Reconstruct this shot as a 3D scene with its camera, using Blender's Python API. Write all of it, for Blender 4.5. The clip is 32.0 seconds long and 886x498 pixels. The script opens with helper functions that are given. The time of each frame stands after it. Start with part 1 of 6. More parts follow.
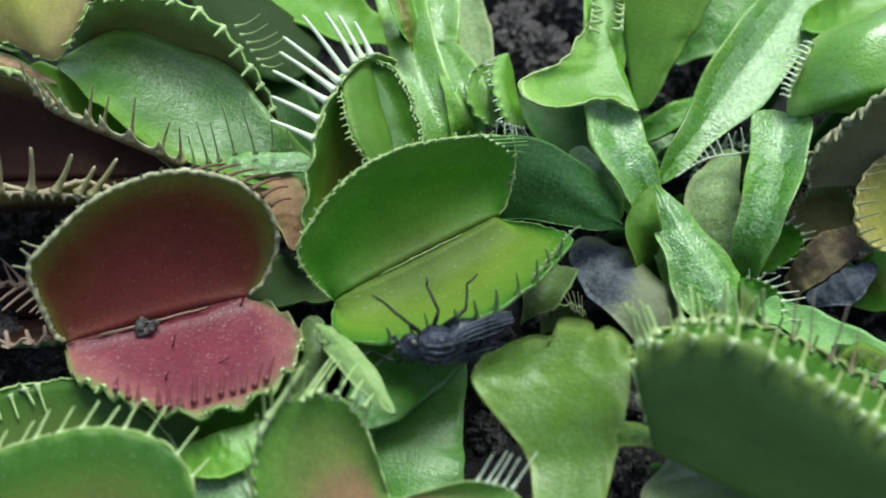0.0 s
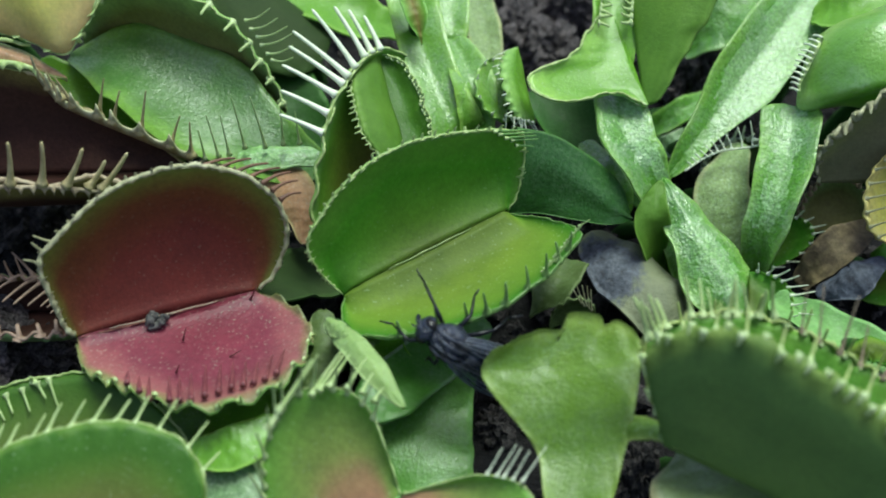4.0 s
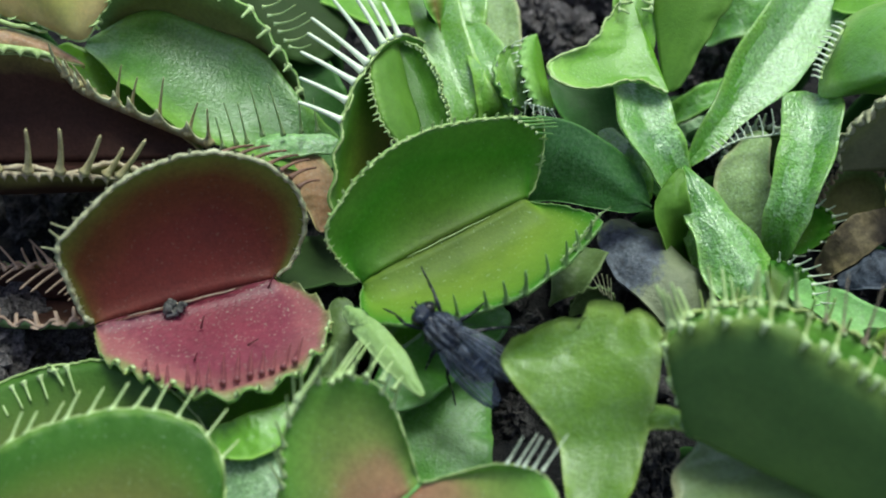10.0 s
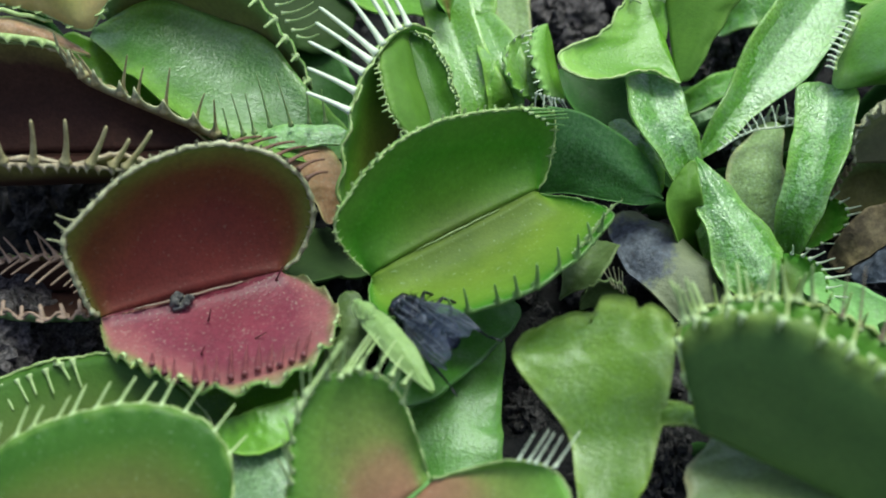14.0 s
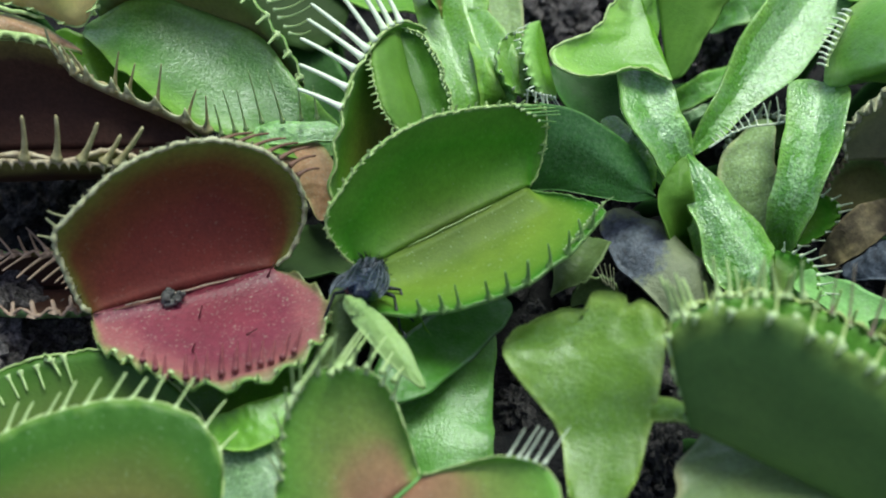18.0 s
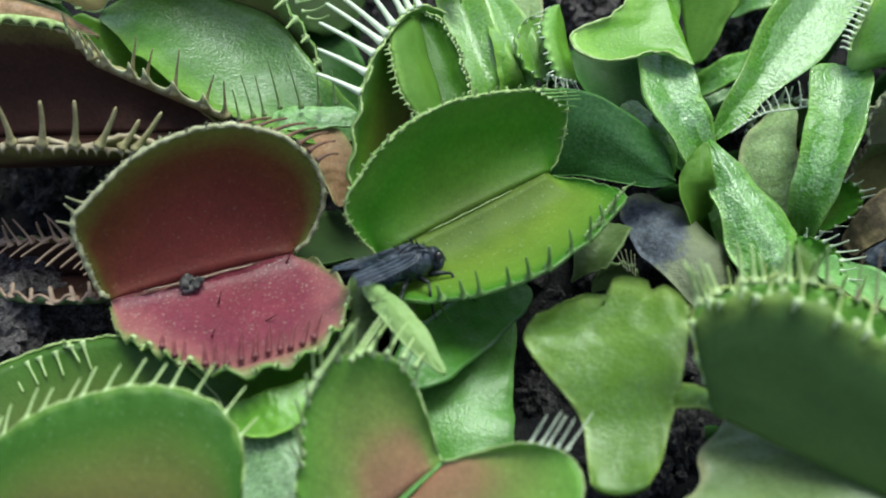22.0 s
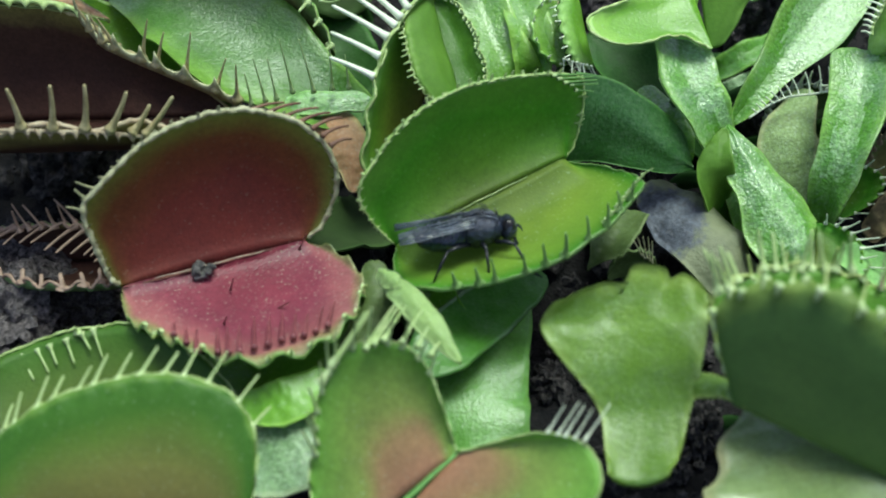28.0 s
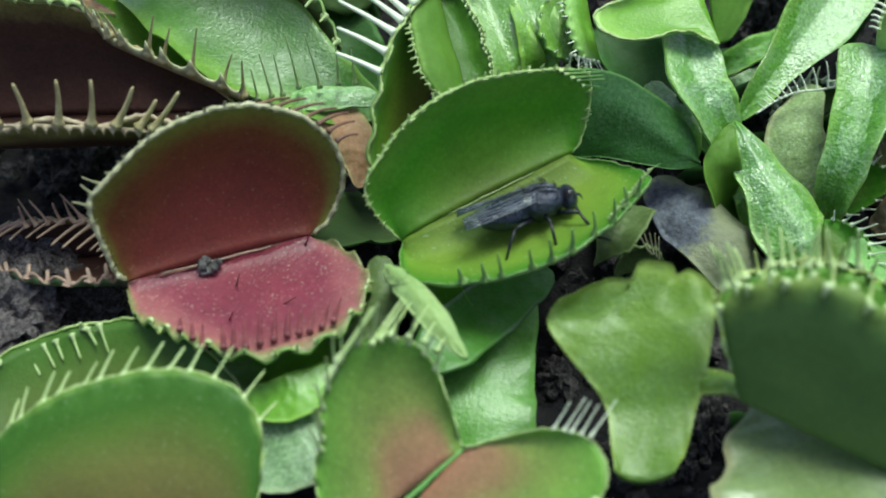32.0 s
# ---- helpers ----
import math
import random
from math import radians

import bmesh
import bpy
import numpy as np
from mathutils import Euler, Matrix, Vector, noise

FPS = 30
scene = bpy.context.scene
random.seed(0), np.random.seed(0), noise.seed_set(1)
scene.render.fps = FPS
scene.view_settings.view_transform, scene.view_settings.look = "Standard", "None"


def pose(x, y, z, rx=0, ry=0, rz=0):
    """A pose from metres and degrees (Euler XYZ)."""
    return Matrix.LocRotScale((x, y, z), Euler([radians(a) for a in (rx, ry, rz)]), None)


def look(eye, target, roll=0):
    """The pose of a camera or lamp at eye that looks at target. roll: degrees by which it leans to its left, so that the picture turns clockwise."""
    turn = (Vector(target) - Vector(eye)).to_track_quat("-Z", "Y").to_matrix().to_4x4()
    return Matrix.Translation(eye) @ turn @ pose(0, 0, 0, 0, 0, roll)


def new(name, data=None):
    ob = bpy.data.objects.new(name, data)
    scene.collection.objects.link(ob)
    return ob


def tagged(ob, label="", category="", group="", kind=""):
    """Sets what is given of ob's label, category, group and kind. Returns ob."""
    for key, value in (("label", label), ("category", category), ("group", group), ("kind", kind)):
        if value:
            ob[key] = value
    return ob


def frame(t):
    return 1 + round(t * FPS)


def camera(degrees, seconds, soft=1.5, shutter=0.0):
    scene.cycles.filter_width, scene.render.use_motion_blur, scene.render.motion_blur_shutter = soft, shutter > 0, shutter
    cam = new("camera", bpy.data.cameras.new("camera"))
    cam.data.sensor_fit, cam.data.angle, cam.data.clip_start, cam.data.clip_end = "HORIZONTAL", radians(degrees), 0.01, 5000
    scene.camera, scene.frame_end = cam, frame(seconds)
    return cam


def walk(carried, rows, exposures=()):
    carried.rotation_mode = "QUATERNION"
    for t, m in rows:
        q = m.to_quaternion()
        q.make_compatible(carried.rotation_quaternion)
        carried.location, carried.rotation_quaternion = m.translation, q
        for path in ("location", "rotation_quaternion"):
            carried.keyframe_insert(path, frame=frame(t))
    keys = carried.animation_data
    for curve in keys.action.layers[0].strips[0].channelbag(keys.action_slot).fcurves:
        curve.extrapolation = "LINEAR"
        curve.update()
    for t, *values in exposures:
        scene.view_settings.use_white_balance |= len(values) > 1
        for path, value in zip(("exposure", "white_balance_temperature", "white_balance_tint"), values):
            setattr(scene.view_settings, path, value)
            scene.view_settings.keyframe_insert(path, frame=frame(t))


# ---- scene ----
cam = camera(38.5, 32.0, soft=1.9)
# seconds; millimetres to the right, ahead and up from the first eye; degrees of yaw, pitch and roll, all in the first view's tilted frame
PATH = [
    (0.0, 0.000, 0.000, 0.000, 0.000, 0.000, 0.000),
    (0.5, -0.169, 0.267, 0.046, 0.180, -0.159, -0.029),
    (1.0, -0.033, 0.107, -0.047, 0.212, -0.059, 0.015),
    (1.5, -0.060, 0.340, 0.013, 0.045, -0.090, 0.025),
    (2.0, -0.092, -0.155, -0.104, 0.123, -0.104, -0.005),
    (2.5, -0.201, -0.240, -0.174, 0.160, -0.306, -0.006),
    (3.0, -0.271, 0.211, -0.175, 0.261, -0.347, -0.024),
    (3.5, -0.125, 0.022, 0.019, 0.310, -0.322, -0.005),
    (5.5, -0.181, -0.633, -0.216, 0.476, -0.301, -0.035),
    (6.0, -0.424, -0.285, -0.164, 0.528, -0.392, -0.037),
    (6.5, -0.493, -0.134, -0.011, 0.653, -0.239, -0.018),
    (7.0, -0.780, 0.175, -0.003, 0.539, -0.349, 0.016),
    (7.5, -0.764, 0.240, -0.030, 0.676, -0.691, -0.083),
    (8.0, -0.596, 0.317, 0.050, 0.707, -0.684, -0.108),
    (8.5, -0.587, 0.013, -0.099, 0.708, -0.697, -0.114),
    (9.0, -0.703, 0.052, -0.204, 0.682, -0.781, -0.051),
    (9.5, -0.671, 0.305, -0.074, 0.820, -0.879, -0.120),
    (10.0, -0.709, 0.421, -0.136, 0.877, -0.734, -0.095),
    (10.5, -0.905, 0.429, -0.028, 1.075, -0.788, -0.063),
    (11.0, -1.021, 0.616, -0.015, 0.924, -0.874, -0.093),
    (11.5, -0.843, 0.802, -0.059, 0.842, -0.937, -0.079),
    (12.0, -0.861, 0.714, -0.152, 0.849, -1.023, -0.154),
    (12.5, -0.912, 1.093, -0.119, 0.734, -1.275, -0.181),
    (13.0, -1.153, 1.594, -0.029, 0.870, -1.270, -0.150),
    (13.5, -1.064, 1.689, 0.059, 0.997, -1.248, -0.137),
    (14.0, -1.231, 1.548, 0.210, 1.022, -1.278, -0.180),
    (14.5, -1.131, 1.614, 0.212, 0.939, -1.303, -0.195),
    (16.5, -1.073, 1.517, -0.023, 1.122, -1.308, -0.194),
    (17.0, -0.894, 1.215, 0.082, 1.079, -1.233, -0.190),
    (17.5, -0.843, 1.582, 0.057, 0.813, -1.277, -0.187),
    (18.0, -0.777, 1.506, 0.028, 0.897, -1.326, -0.232),
    (18.5, -0.949, 1.816, -0.020, 0.912, -1.457, -0.185),
    (19.0, -0.958, 1.880, 0.002, 0.901, -1.548, -0.177),
    (19.5, -0.990, 2.223, 0.029, 1.008, -1.540, -0.166),
    (20.0, -1.302, 2.093, 0.039, 1.197, -1.589, -0.176),
    (20.5, -1.261, 1.985, 0.052, 1.240, -1.591, -0.151),
    (21.0, -1.416, 2.353, 0.121, 1.269, -1.764, -0.131),
    (21.5, -1.314, 1.911, -0.065, 1.309, -1.761, -0.133),
    (22.0, -1.435, 2.127, -0.174, 1.411, -1.864, -0.187),
    (22.5, -1.499, 2.776, -0.097, 1.344, -2.021, -0.212),
    (23.0, -1.513, 2.725, -0.084, 1.277, -1.912, -0.188),
    (23.5, -1.557, 2.856, 0.075, 1.417, -2.022, -0.179),
    (24.0, -1.453, 2.718, 0.108, 1.437, -2.022, -0.229),
    (24.5, -1.543, 3.255, 0.135, 1.334, -2.139, -0.265),
    (26.5, -1.530, 3.088, 0.088, 1.385, -2.227, -0.257),
    (27.0, -1.913, 3.351, -0.032, 1.804, -2.341, -0.271),
    (27.5, -1.970, 3.653, 0.050, 1.731, -2.559, -0.231),
    (28.0, -2.004, 3.420, -0.104, 1.763, -2.533, -0.281),
    (28.5, -1.801, 3.408, -0.041, 1.665, -2.583, -0.279),
    (29.0, -1.753, 3.743, 0.101, 1.528, -2.314, -0.356),
    (29.5, -2.131, 4.113, 0.107, 1.815, -2.377, -0.399),
    (30.0, -1.966, 4.112, 0.121, 1.963, -2.505, -0.397),
    (30.5, -1.957, 3.852, 0.101, 2.123, -2.659, -0.394),
    (31.0, -2.083, 3.643, -0.001, 2.171, -2.554, -0.360),
    (31.5, -1.998, 3.429, -0.075, 2.285, -2.676, -0.325),
    (32.0, -1.971, 3.549, -0.145, 2.065, -2.709, -0.321),
]
cam.data.dof.use_dof = True
cam.data.dof.focus_distance = 0.104
cam.data.dof.aperture_fstop = 34
FIRST = pose(0, 0, 0.083, -45)
walk(cam, [(t, FIRST @ pose(x / 1000, y / 1000, z / 1000, 90 + pitch, roll, yaw)) for t, x, y, z, yaw, pitch, roll in PATH], [(0.0, 0.33), (14.0, 0.36), (32.0, 0.44)])

# ---- light: soft cool daylight from high up, a little from behind the plants ----
world = bpy.data.worlds.new("overcast_sky")
scene.world = world
world.use_nodes = True
wn = world.node_tree
sky = wn.nodes.new("ShaderNodeTexSky")
sky.sky_type = "NISHITA"
sky.sun_disc = False
sky.dust_density = 3.0
sky.ozone_density = 0.6
SUN_EL, SUN_AZ = 74, 40
sky.sun_elevation, sky.sun_rotation = radians(SUN_EL), radians(SUN_AZ)
wn.nodes["Background"].inputs["Strength"].default_value = 0.15
wn.links.new(sky.outputs[0], wn.nodes["Background"].inputs["Color"])
sun = new("sun", bpy.data.lights.new("sun", "SUN"))
sun.data.energy, sun.data.angle, sun.data.color = 2.76, radians(26), (0.80, 1.0, 0.87)
sun.matrix_world = look((math.sin(radians(SUN_AZ)) * math.cos(radians(SUN_EL)), math.cos(radians(SUN_AZ)) * math.cos(radians(SUN_EL)), math.sin(radians(SUN_EL))), (0, 0, 0))

# ---- materials ----
def nodes_of(name):
    mat = bpy.data.materials.new(name)
    mat.use_nodes = True
    tree = mat.node_tree
    return mat, tree, tree.nodes["Principled BSDF"], tree.nodes["Material Output"]


def noise_node(tree, scale, detail=4, rough=0.6, coord=None):
    co = coord or tree.nodes.new("ShaderNodeTexCoord").outputs["Object"]
    n = tree.nodes.new("ShaderNodeTexNoise")
    n.inputs["Scale"].default_value, n.inputs["Detail"].default_value, n.inputs["Roughness"].default_value = scale, detail, rough
    tree.links.new(co, n.inputs["Vector"])
    return n.outputs["Fac"]


def ramp(tree, fac, stops):
    r = tree.nodes.new("ShaderNodeValToRGB")
    els = r.color_ramp.elements
    while len(els) < len(stops):
        els.new(0.5)
    for e, (p, col) in zip(els, stops):
        e.position, e.color = p, (*col, 1)
    tree.links.new(fac, r.inputs["Fac"])
    return r.outputs["Color"]


def mix(tree, fac, a, b, kind="MIX"):
    m = tree.nodes.new("ShaderNodeMix")
    m.data_type, m.blend_type = "RGBA", kind
    for sock, val in ((m.inputs[0], fac), (m.inputs[6], a), (m.inputs[7], b)):
        if isinstance(val, (int, float)):
            sock.default_value = val
        elif isinstance(val, tuple):
            sock.default_value = (*val, 1)
        else:
            tree.links.new(val, sock)
    return m.outputs[2]


def maths(tree, op, a, b):
    m = tree.nodes.new("ShaderNodeMath")
    m.operation = op
    for sock, val in zip(m.inputs, (a, b)):
        if isinstance(val, (int, float)):
            sock.default_value = val
        else:
            tree.links.new(val, sock)
    return m.outputs[0]


def bump(tree, bsdf, height, dist, strength=1.0):
    b = tree.nodes.new("ShaderNodeBump")
    b.inputs["Distance"].default_value, b.inputs["Strength"].default_value = dist, strength
    tree.links.new(height, b.inputs["Height"])
    tree.links.new(b.outputs[0], bsdf.inputs["Normal"])
    tree.links.new(b.outputs[0], bsdf.inputs["Coat Normal"])


def leaf_material(name, stops, rough=0.45, grain=0.16, speck=0.0, clear=0.25, relief=0.00003, spec=0.3, frost=0.0, dots_at=(0.52, 0.78), wax=0.0):
    """Living leaf tissue: pigment runs from the midrib (0) to the margin (1) by the 'blade' attribute."""
    mat, tree, bsdf, out = nodes_of(name)
    at = tree.nodes.new("ShaderNodeAttribute")
    at.attribute_name = "blade"
    big, fine = noise_node(tree, 260, 3), noise_node(tree, 2600, 3)
    fac = maths(tree, "ADD", at.outputs["Fac"], maths(tree, "MULTIPLY", maths(tree, "SUBTRACT", big, 0.5), 0.22))
    col = ramp(tree, fac, stops)
    col = mix(tree, 1.0, col, ramp(tree, fine, [(0.3, (1 - grain,) * 3), (0.7, (1 + grain * 0.6,) * 3)]), "MULTIPLY")
    col = mix(tree, 1.0, col, ramp(tree, big, [(0.3, (0.86, 0.9, 0.86)), (0.7, (1.1, 1.06, 1.0))]), "MULTIPLY")
    veins = maths(tree, "SINE", maths(tree, "ADD", maths(tree, "MULTIPLY", at.outputs["Fac"], 38.0), maths(tree, "MULTIPLY", big, 9.0)), 0.0)
    col = mix(tree, 1.0, col, ramp(tree, maths(tree, "ADD", maths(tree, "MULTIPLY", veins, 0.5), 0.5), [(0.0, (0.985, 0.985, 0.985)), (1.0, (1.015, 1.015, 1.015))]), "MULTIPLY")
    sheen_patch = ramp(tree, noise_node(tree, 170, 3), [(0.42, (0.08, 0.08, 0.08)), (0.58, (1, 1, 1))]) if wax else None
    if sheen_patch:
        tree.links.new(maths(tree, "MULTIPLY", sheen_patch, wax), bsdf.inputs["Coat Weight"])
        # whitish green mixed into the pigment imitates speckled sky highlights
        painted_sheen = maths(tree, "MULTIPLY", sheen_patch, maths(tree, "MULTIPLY", ramp(tree, noise_node(tree, 3000, 3), [(0.4, (0, 0, 0)), (0.62, (1, 1, 1))]), 0.3 * wax))
        col = mix(tree, painted_sheen, col, (0.50, 0.66, 0.46))
    if speck:
        dots = noise_node(tree, 3800, 1)
        col = mix(tree, maths(tree, "MULTIPLY", ramp(tree, dots, [(dots_at[0], (0, 0, 0)), (dots_at[1], (1, 1, 1))]), speck), col, (0.62, 0.78, 0.58))
    tree.links.new(col, bsdf.inputs["Base Color"])
    tree.links.new(maths(tree, "ADD", maths(tree, "MULTIPLY", fine, 0.3), rough - 0.15), bsdf.inputs["Roughness"])
    bsdf.inputs["Specular IOR Level"].default_value = spec
    bsdf.inputs["Coat Weight"].default_value, bsdf.inputs["Coat Roughness"].default_value, bsdf.inputs["Coat IOR"].default_value = wax, 0.29, 2.0
    bsdf.inputs["Sheen Weight"].default_value, bsdf.inputs["Sheen Roughness"].default_value = frost, 0.45
    bsdf.inputs["Sheen Tint"].default_value = (0.85, 1.0, 0.9, 1)
    height = maths(tree, "ADD", fine, maths(tree, "MULTIPLY", noise_node(tree, 4800, 2), 1.2))
    height = maths(tree, "ADD", height, maths(tree, "MULTIPLY", noise_node(tree, 900, 2), 0.4 + 0.2 * wax))
    if wax:
        cells = tree.nodes.new("ShaderNodeTexVoronoi")
        cells.inputs["Scale"].default_value = 3000
        tree.links.new(tree.nodes.new("ShaderNodeTexCoord").outputs["Object"], cells.inputs["Vector"])
        height = maths(tree, "SUBTRACT", height, maths(tree, "MULTIPLY", cells.outputs["Distance"], 0.8 * wax))
        height = maths(tree, "ADD", height, maths(tree, "MULTIPLY", noise_node(tree, 170, 2), 5.5 * wax))
    bump(tree, bsdf, height, relief)
    tr = tree.nodes.new("ShaderNodeBsdfTranslucent")
    tree.links.new(mix(tree, 1.0, col, (1.15, 1.1, 0.6), "MULTIPLY"), tr.inputs["Color"])
    ms = tree.nodes.new("ShaderNodeMixShader")
    ms.inputs[0].default_value = clear
    tree.links.new(bsdf.outputs[0], ms.inputs[1])
    tree.links.new(tr.outputs[0], ms.inputs[2])
    tree.links.new(ms.outputs[0], out.inputs["Surface"])
    return mat


def plain_material(name, a, b, scale, rough=0.6, relief=0.0, spec=0.4, metal=0.0, scale2=0):
    mat, tree, bsdf, out = nodes_of(name)
    n = noise_node(tree, scale, 5, 0.65)
    col = ramp(tree, n, [(0.32, a), (0.68, b)])
    if scale2:
        col = mix(tree, 1.0, col, ramp(tree, noise_node(tree, scale2, 3), [(0.3, (0.6, 0.6, 0.6)), (0.7, (1.3, 1.3, 1.3))]), "MULTIPLY")
    tree.links.new(col, bsdf.inputs["Base Color"])
    bsdf.inputs["Roughness"].default_value = rough
    bsdf.inputs["Specular IOR Level"].default_value = spec
    bsdf.inputs["Metallic"].default_value = metal
    if relief:
        bump(tree, bsdf, n, relief)
    return mat


PALE = (0.299, 0.54, 0.15)
M_RED = leaf_material("red_lobe_inside", [(0.0, (0.165, 0.032, 0.028)), (0.5, (0.16, 0.034, 0.024)), (0.78, (0.15, 0.054, 0.02)), (0.98, (0.17, 0.21, 0.04))], 0.55, 0.16, 0.05, 0.12, 0.00003, 0.2, 0.0, (0.66, 0.74))
M_PINK = leaf_material("pink_lobe_inside", [(0.0, (0.20, 0.026, 0.048)), (0.6, (0.21, 0.042, 0.07)), (0.88, (0.34, 0.12, 0.13)), (0.99, (0.21, 0.25, 0.09))], 0.42, 0.18, 0.2, 0.1, 0.00004, 0.4, 0.0, (0.62, 0.73))
M_LOBE = leaf_material("green_lobe_inside", [(0.0, (0.12, 0.175, 0.03)), (0.28, (0.105, 0.23, 0.023)), (0.7, (0.075, 0.295, 0.02)), (0.98, (0.14, 0.34, 0.045))], 0.45, 0.14, 0.1, 0.38, 0.00003, 0.3, 0.0, (0.69, 0.75))
M_LOBE_LIME = leaf_material("lime_lobe_inside", [(0.0, (0.12, 0.175, 0.038)), (0.22, (0.13, 0.20, 0.038)), (0.5, (0.175, 0.28, 0.04)), (0.78, (0.155, 0.30, 0.035)), (0.95, (0.065, 0.23, 0.022))], 0.52, 0.08, 0.2, 0.25, 0.00003, 0.16, 0.0, (0.67, 0.73))
M_LOBE_BACK = leaf_material("lobe_outside", [(0.0, (0.143, 0.34, 0.03)), (0.6, (0.139, 0.35, 0.03)), (0.95, PALE)], 0.42, 0.14, 0.1, 0.25)
M_BLUSH = leaf_material("blushed_lobe_inside", [(0.0, (0.40, 0.19, 0.12)), (0.28, (0.36, 0.22, 0.11)), (0.5, (0.25, 0.32, 0.08)), (0.95, (0.17, 0.38, 0.06))], 0.45, 0.14, 0.15, 0.25, 0.00003, 0.3, 0.0, (0.67, 0.73))
M_DARK = leaf_material("maroon_lobe_inside", [(0.0, (0.05, 0.022, 0.018)), (0.75, (0.06, 0.03, 0.022)), (0.97, (0.2, 0.18, 0.06))], 0.6, 0.25, 0.0, 0.05, 0.00003, 0.12)
M_OLIVE = leaf_material("olive_lobe_inside", [(0.0, (0.15, 0.135, 0.045)), (0.7, (0.15, 0.155, 0.05)), (0.97, (0.244, 0.38, 0.14))], 0.45, 0.2, 0.0, 0.12)
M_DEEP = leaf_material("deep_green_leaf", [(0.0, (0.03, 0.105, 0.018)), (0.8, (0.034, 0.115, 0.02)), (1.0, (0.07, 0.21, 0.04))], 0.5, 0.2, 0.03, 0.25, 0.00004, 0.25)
# pale green that imitates the sky's sheen on stalks and a margin strip
M_SHEEN = leaf_material("leaf_painted_sheen", [(0.0, (0.24, 0.48, 0.15)), (0.6, (0.25, 0.50, 0.17)), (1.0, (0.30, 0.56, 0.18))], 0.42, 0.35, 0.35, 0.25, 0.00007, 0.5, 0.0, (0.5, 0.72), 0.7)
M_WILT = leaf_material("wilting_grey_olive_leaf", [(0.0, (0.23, 0.345, 0.13)), (0.8, (0.24, 0.355, 0.14)), (1.0, (0.40, 0.44, 0.21))], 0.5, 0.3, 0.3, 0.2, 0.00006, 0.4)
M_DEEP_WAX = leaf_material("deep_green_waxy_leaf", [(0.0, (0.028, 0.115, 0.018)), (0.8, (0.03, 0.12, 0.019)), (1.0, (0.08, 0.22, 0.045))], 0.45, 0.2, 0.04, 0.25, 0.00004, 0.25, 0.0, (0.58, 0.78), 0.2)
M_PET = leaf_material("petiole_green", [(0.0, (0.115, 0.35, 0.026)), (0.6, (0.12, 0.37, 0.03)), (1.0, (0.28, 0.55, 0.10))], 0.38, 0.25, 0.2, 0.34, 0.00006, 0.6, 0.0, (0.56, 0.76), 1.0)
M_PET_YEL = leaf_material("petiole_yellow_green", [(0.0, (0.168, 0.42, 0.032)), (0.8, (0.168, 0.41, 0.032)), (1.0, (0.336, 0.6, 0.13))], 0.36, 0.1, 0.18, 0.32, 0.000025, 0.6, 0.04, (0.64, 0.72))
M_YELLOW = leaf_material("yellowing_lobe", [(0.0, (0.36, 0.34, 0.06)), (0.7, (0.36, 0.34, 0.07)), (1.0, (0.5, 0.44, 0.16))], 0.5, 0.2, 0.1, 0.2)
M_TERRA = leaf_material("salmon_lobe_outside", [(0.0, (0.46, 0.24, 0.13)), (0.7, (0.46, 0.26, 0.14)), (1.0, (0.5, 0.42, 0.18))], 0.5, 0.2, 0.15, 0.15)
M_SALMON = leaf_material("salmon_and_green_lobe", [(0.0, (0.42, 0.22, 0.13)), (0.5, (0.40, 0.26, 0.14)), (0.9, (0.24, 0.34, 0.10)), (1.0, (0.34, 0.46, 0.18))], 0.42, 0.25, 0.15, 0.2)
# outer lobe green with the shadow on its near side mixed into the colour
M_LOBE_SHADE = leaf_material("lobe_outside_painted_shade", [(0.0, (0.085, 0.155, 0.044)), (0.86, (0.066, 0.14, 0.036)), (1.0, (0.15, 0.24, 0.05))], 0.55, 0.12, 0.0, 0.1)
M_PEACH = leaf_material("olive_peach_lobe", [(0.0, (0.60, 0.64, 0.16)), (0.7, (0.62, 0.62, 0.18)), (1.0, (0.66, 0.52, 0.27))], 0.42, 0.1, 0.12, 0.45, 0.00003, 0.3, 0.0, (0.66, 0.73))
M_PALE = leaf_material("pale_green_stalk", [(0.0, (0.192, 0.42, 0.12)), (1.0, (0.222, 0.46, 0.15))], 0.45, 0.2, 0.1, 0.2)
M_MUTED = leaf_material("muted_olive_leaf", [(0.0, (0.08, 0.13, 0.035)), (0.8, (0.085, 0.135, 0.04)), (1.0, (0.15, 0.21, 0.08))], 0.5, 0.15, 0.05, 0.2)
M_GLOSS = leaf_material("glossy_leaf", [(0.0, (0.05, 0.165, 0.02)), (0.6, (0.072, 0.21, 0.023)), (1.0, (0.20, 0.40, 0.065))], 0.42, 0.2, 0.08, 0.25, 0.00005, 0.5, 0.0, (0.52, 0.78), 0.45)
M_BRONZE = leaf_material("bronze_green_lobe_inside", [(0.0, (0.20, 0.165, 0.035)), (0.4, (0.17, 0.235, 0.034)), (0.8, (0.148, 0.36, 0.04)), (1.0, (0.251, 0.5, 0.14))], 0.45, 0.15, 0.0, 0.25)
M_TOOTH_G = plain_material("tooth_pale_green", (0.26, 0.38, 0.12), (0.44, 0.55, 0.25), 900, 0.4)
M_PALEGREY = leaf_material("pale_grey_green_leaf", [(0.0, (0.218, 0.38, 0.17)), (0.8, (0.235, 0.4, 0.18)), (1.0, (0.4, 0.5, 0.28))], 0.45, 0.3, 0.4, 0.2, 0.00006, 0.6, 0.1, (0.52, 0.78), 0.4)
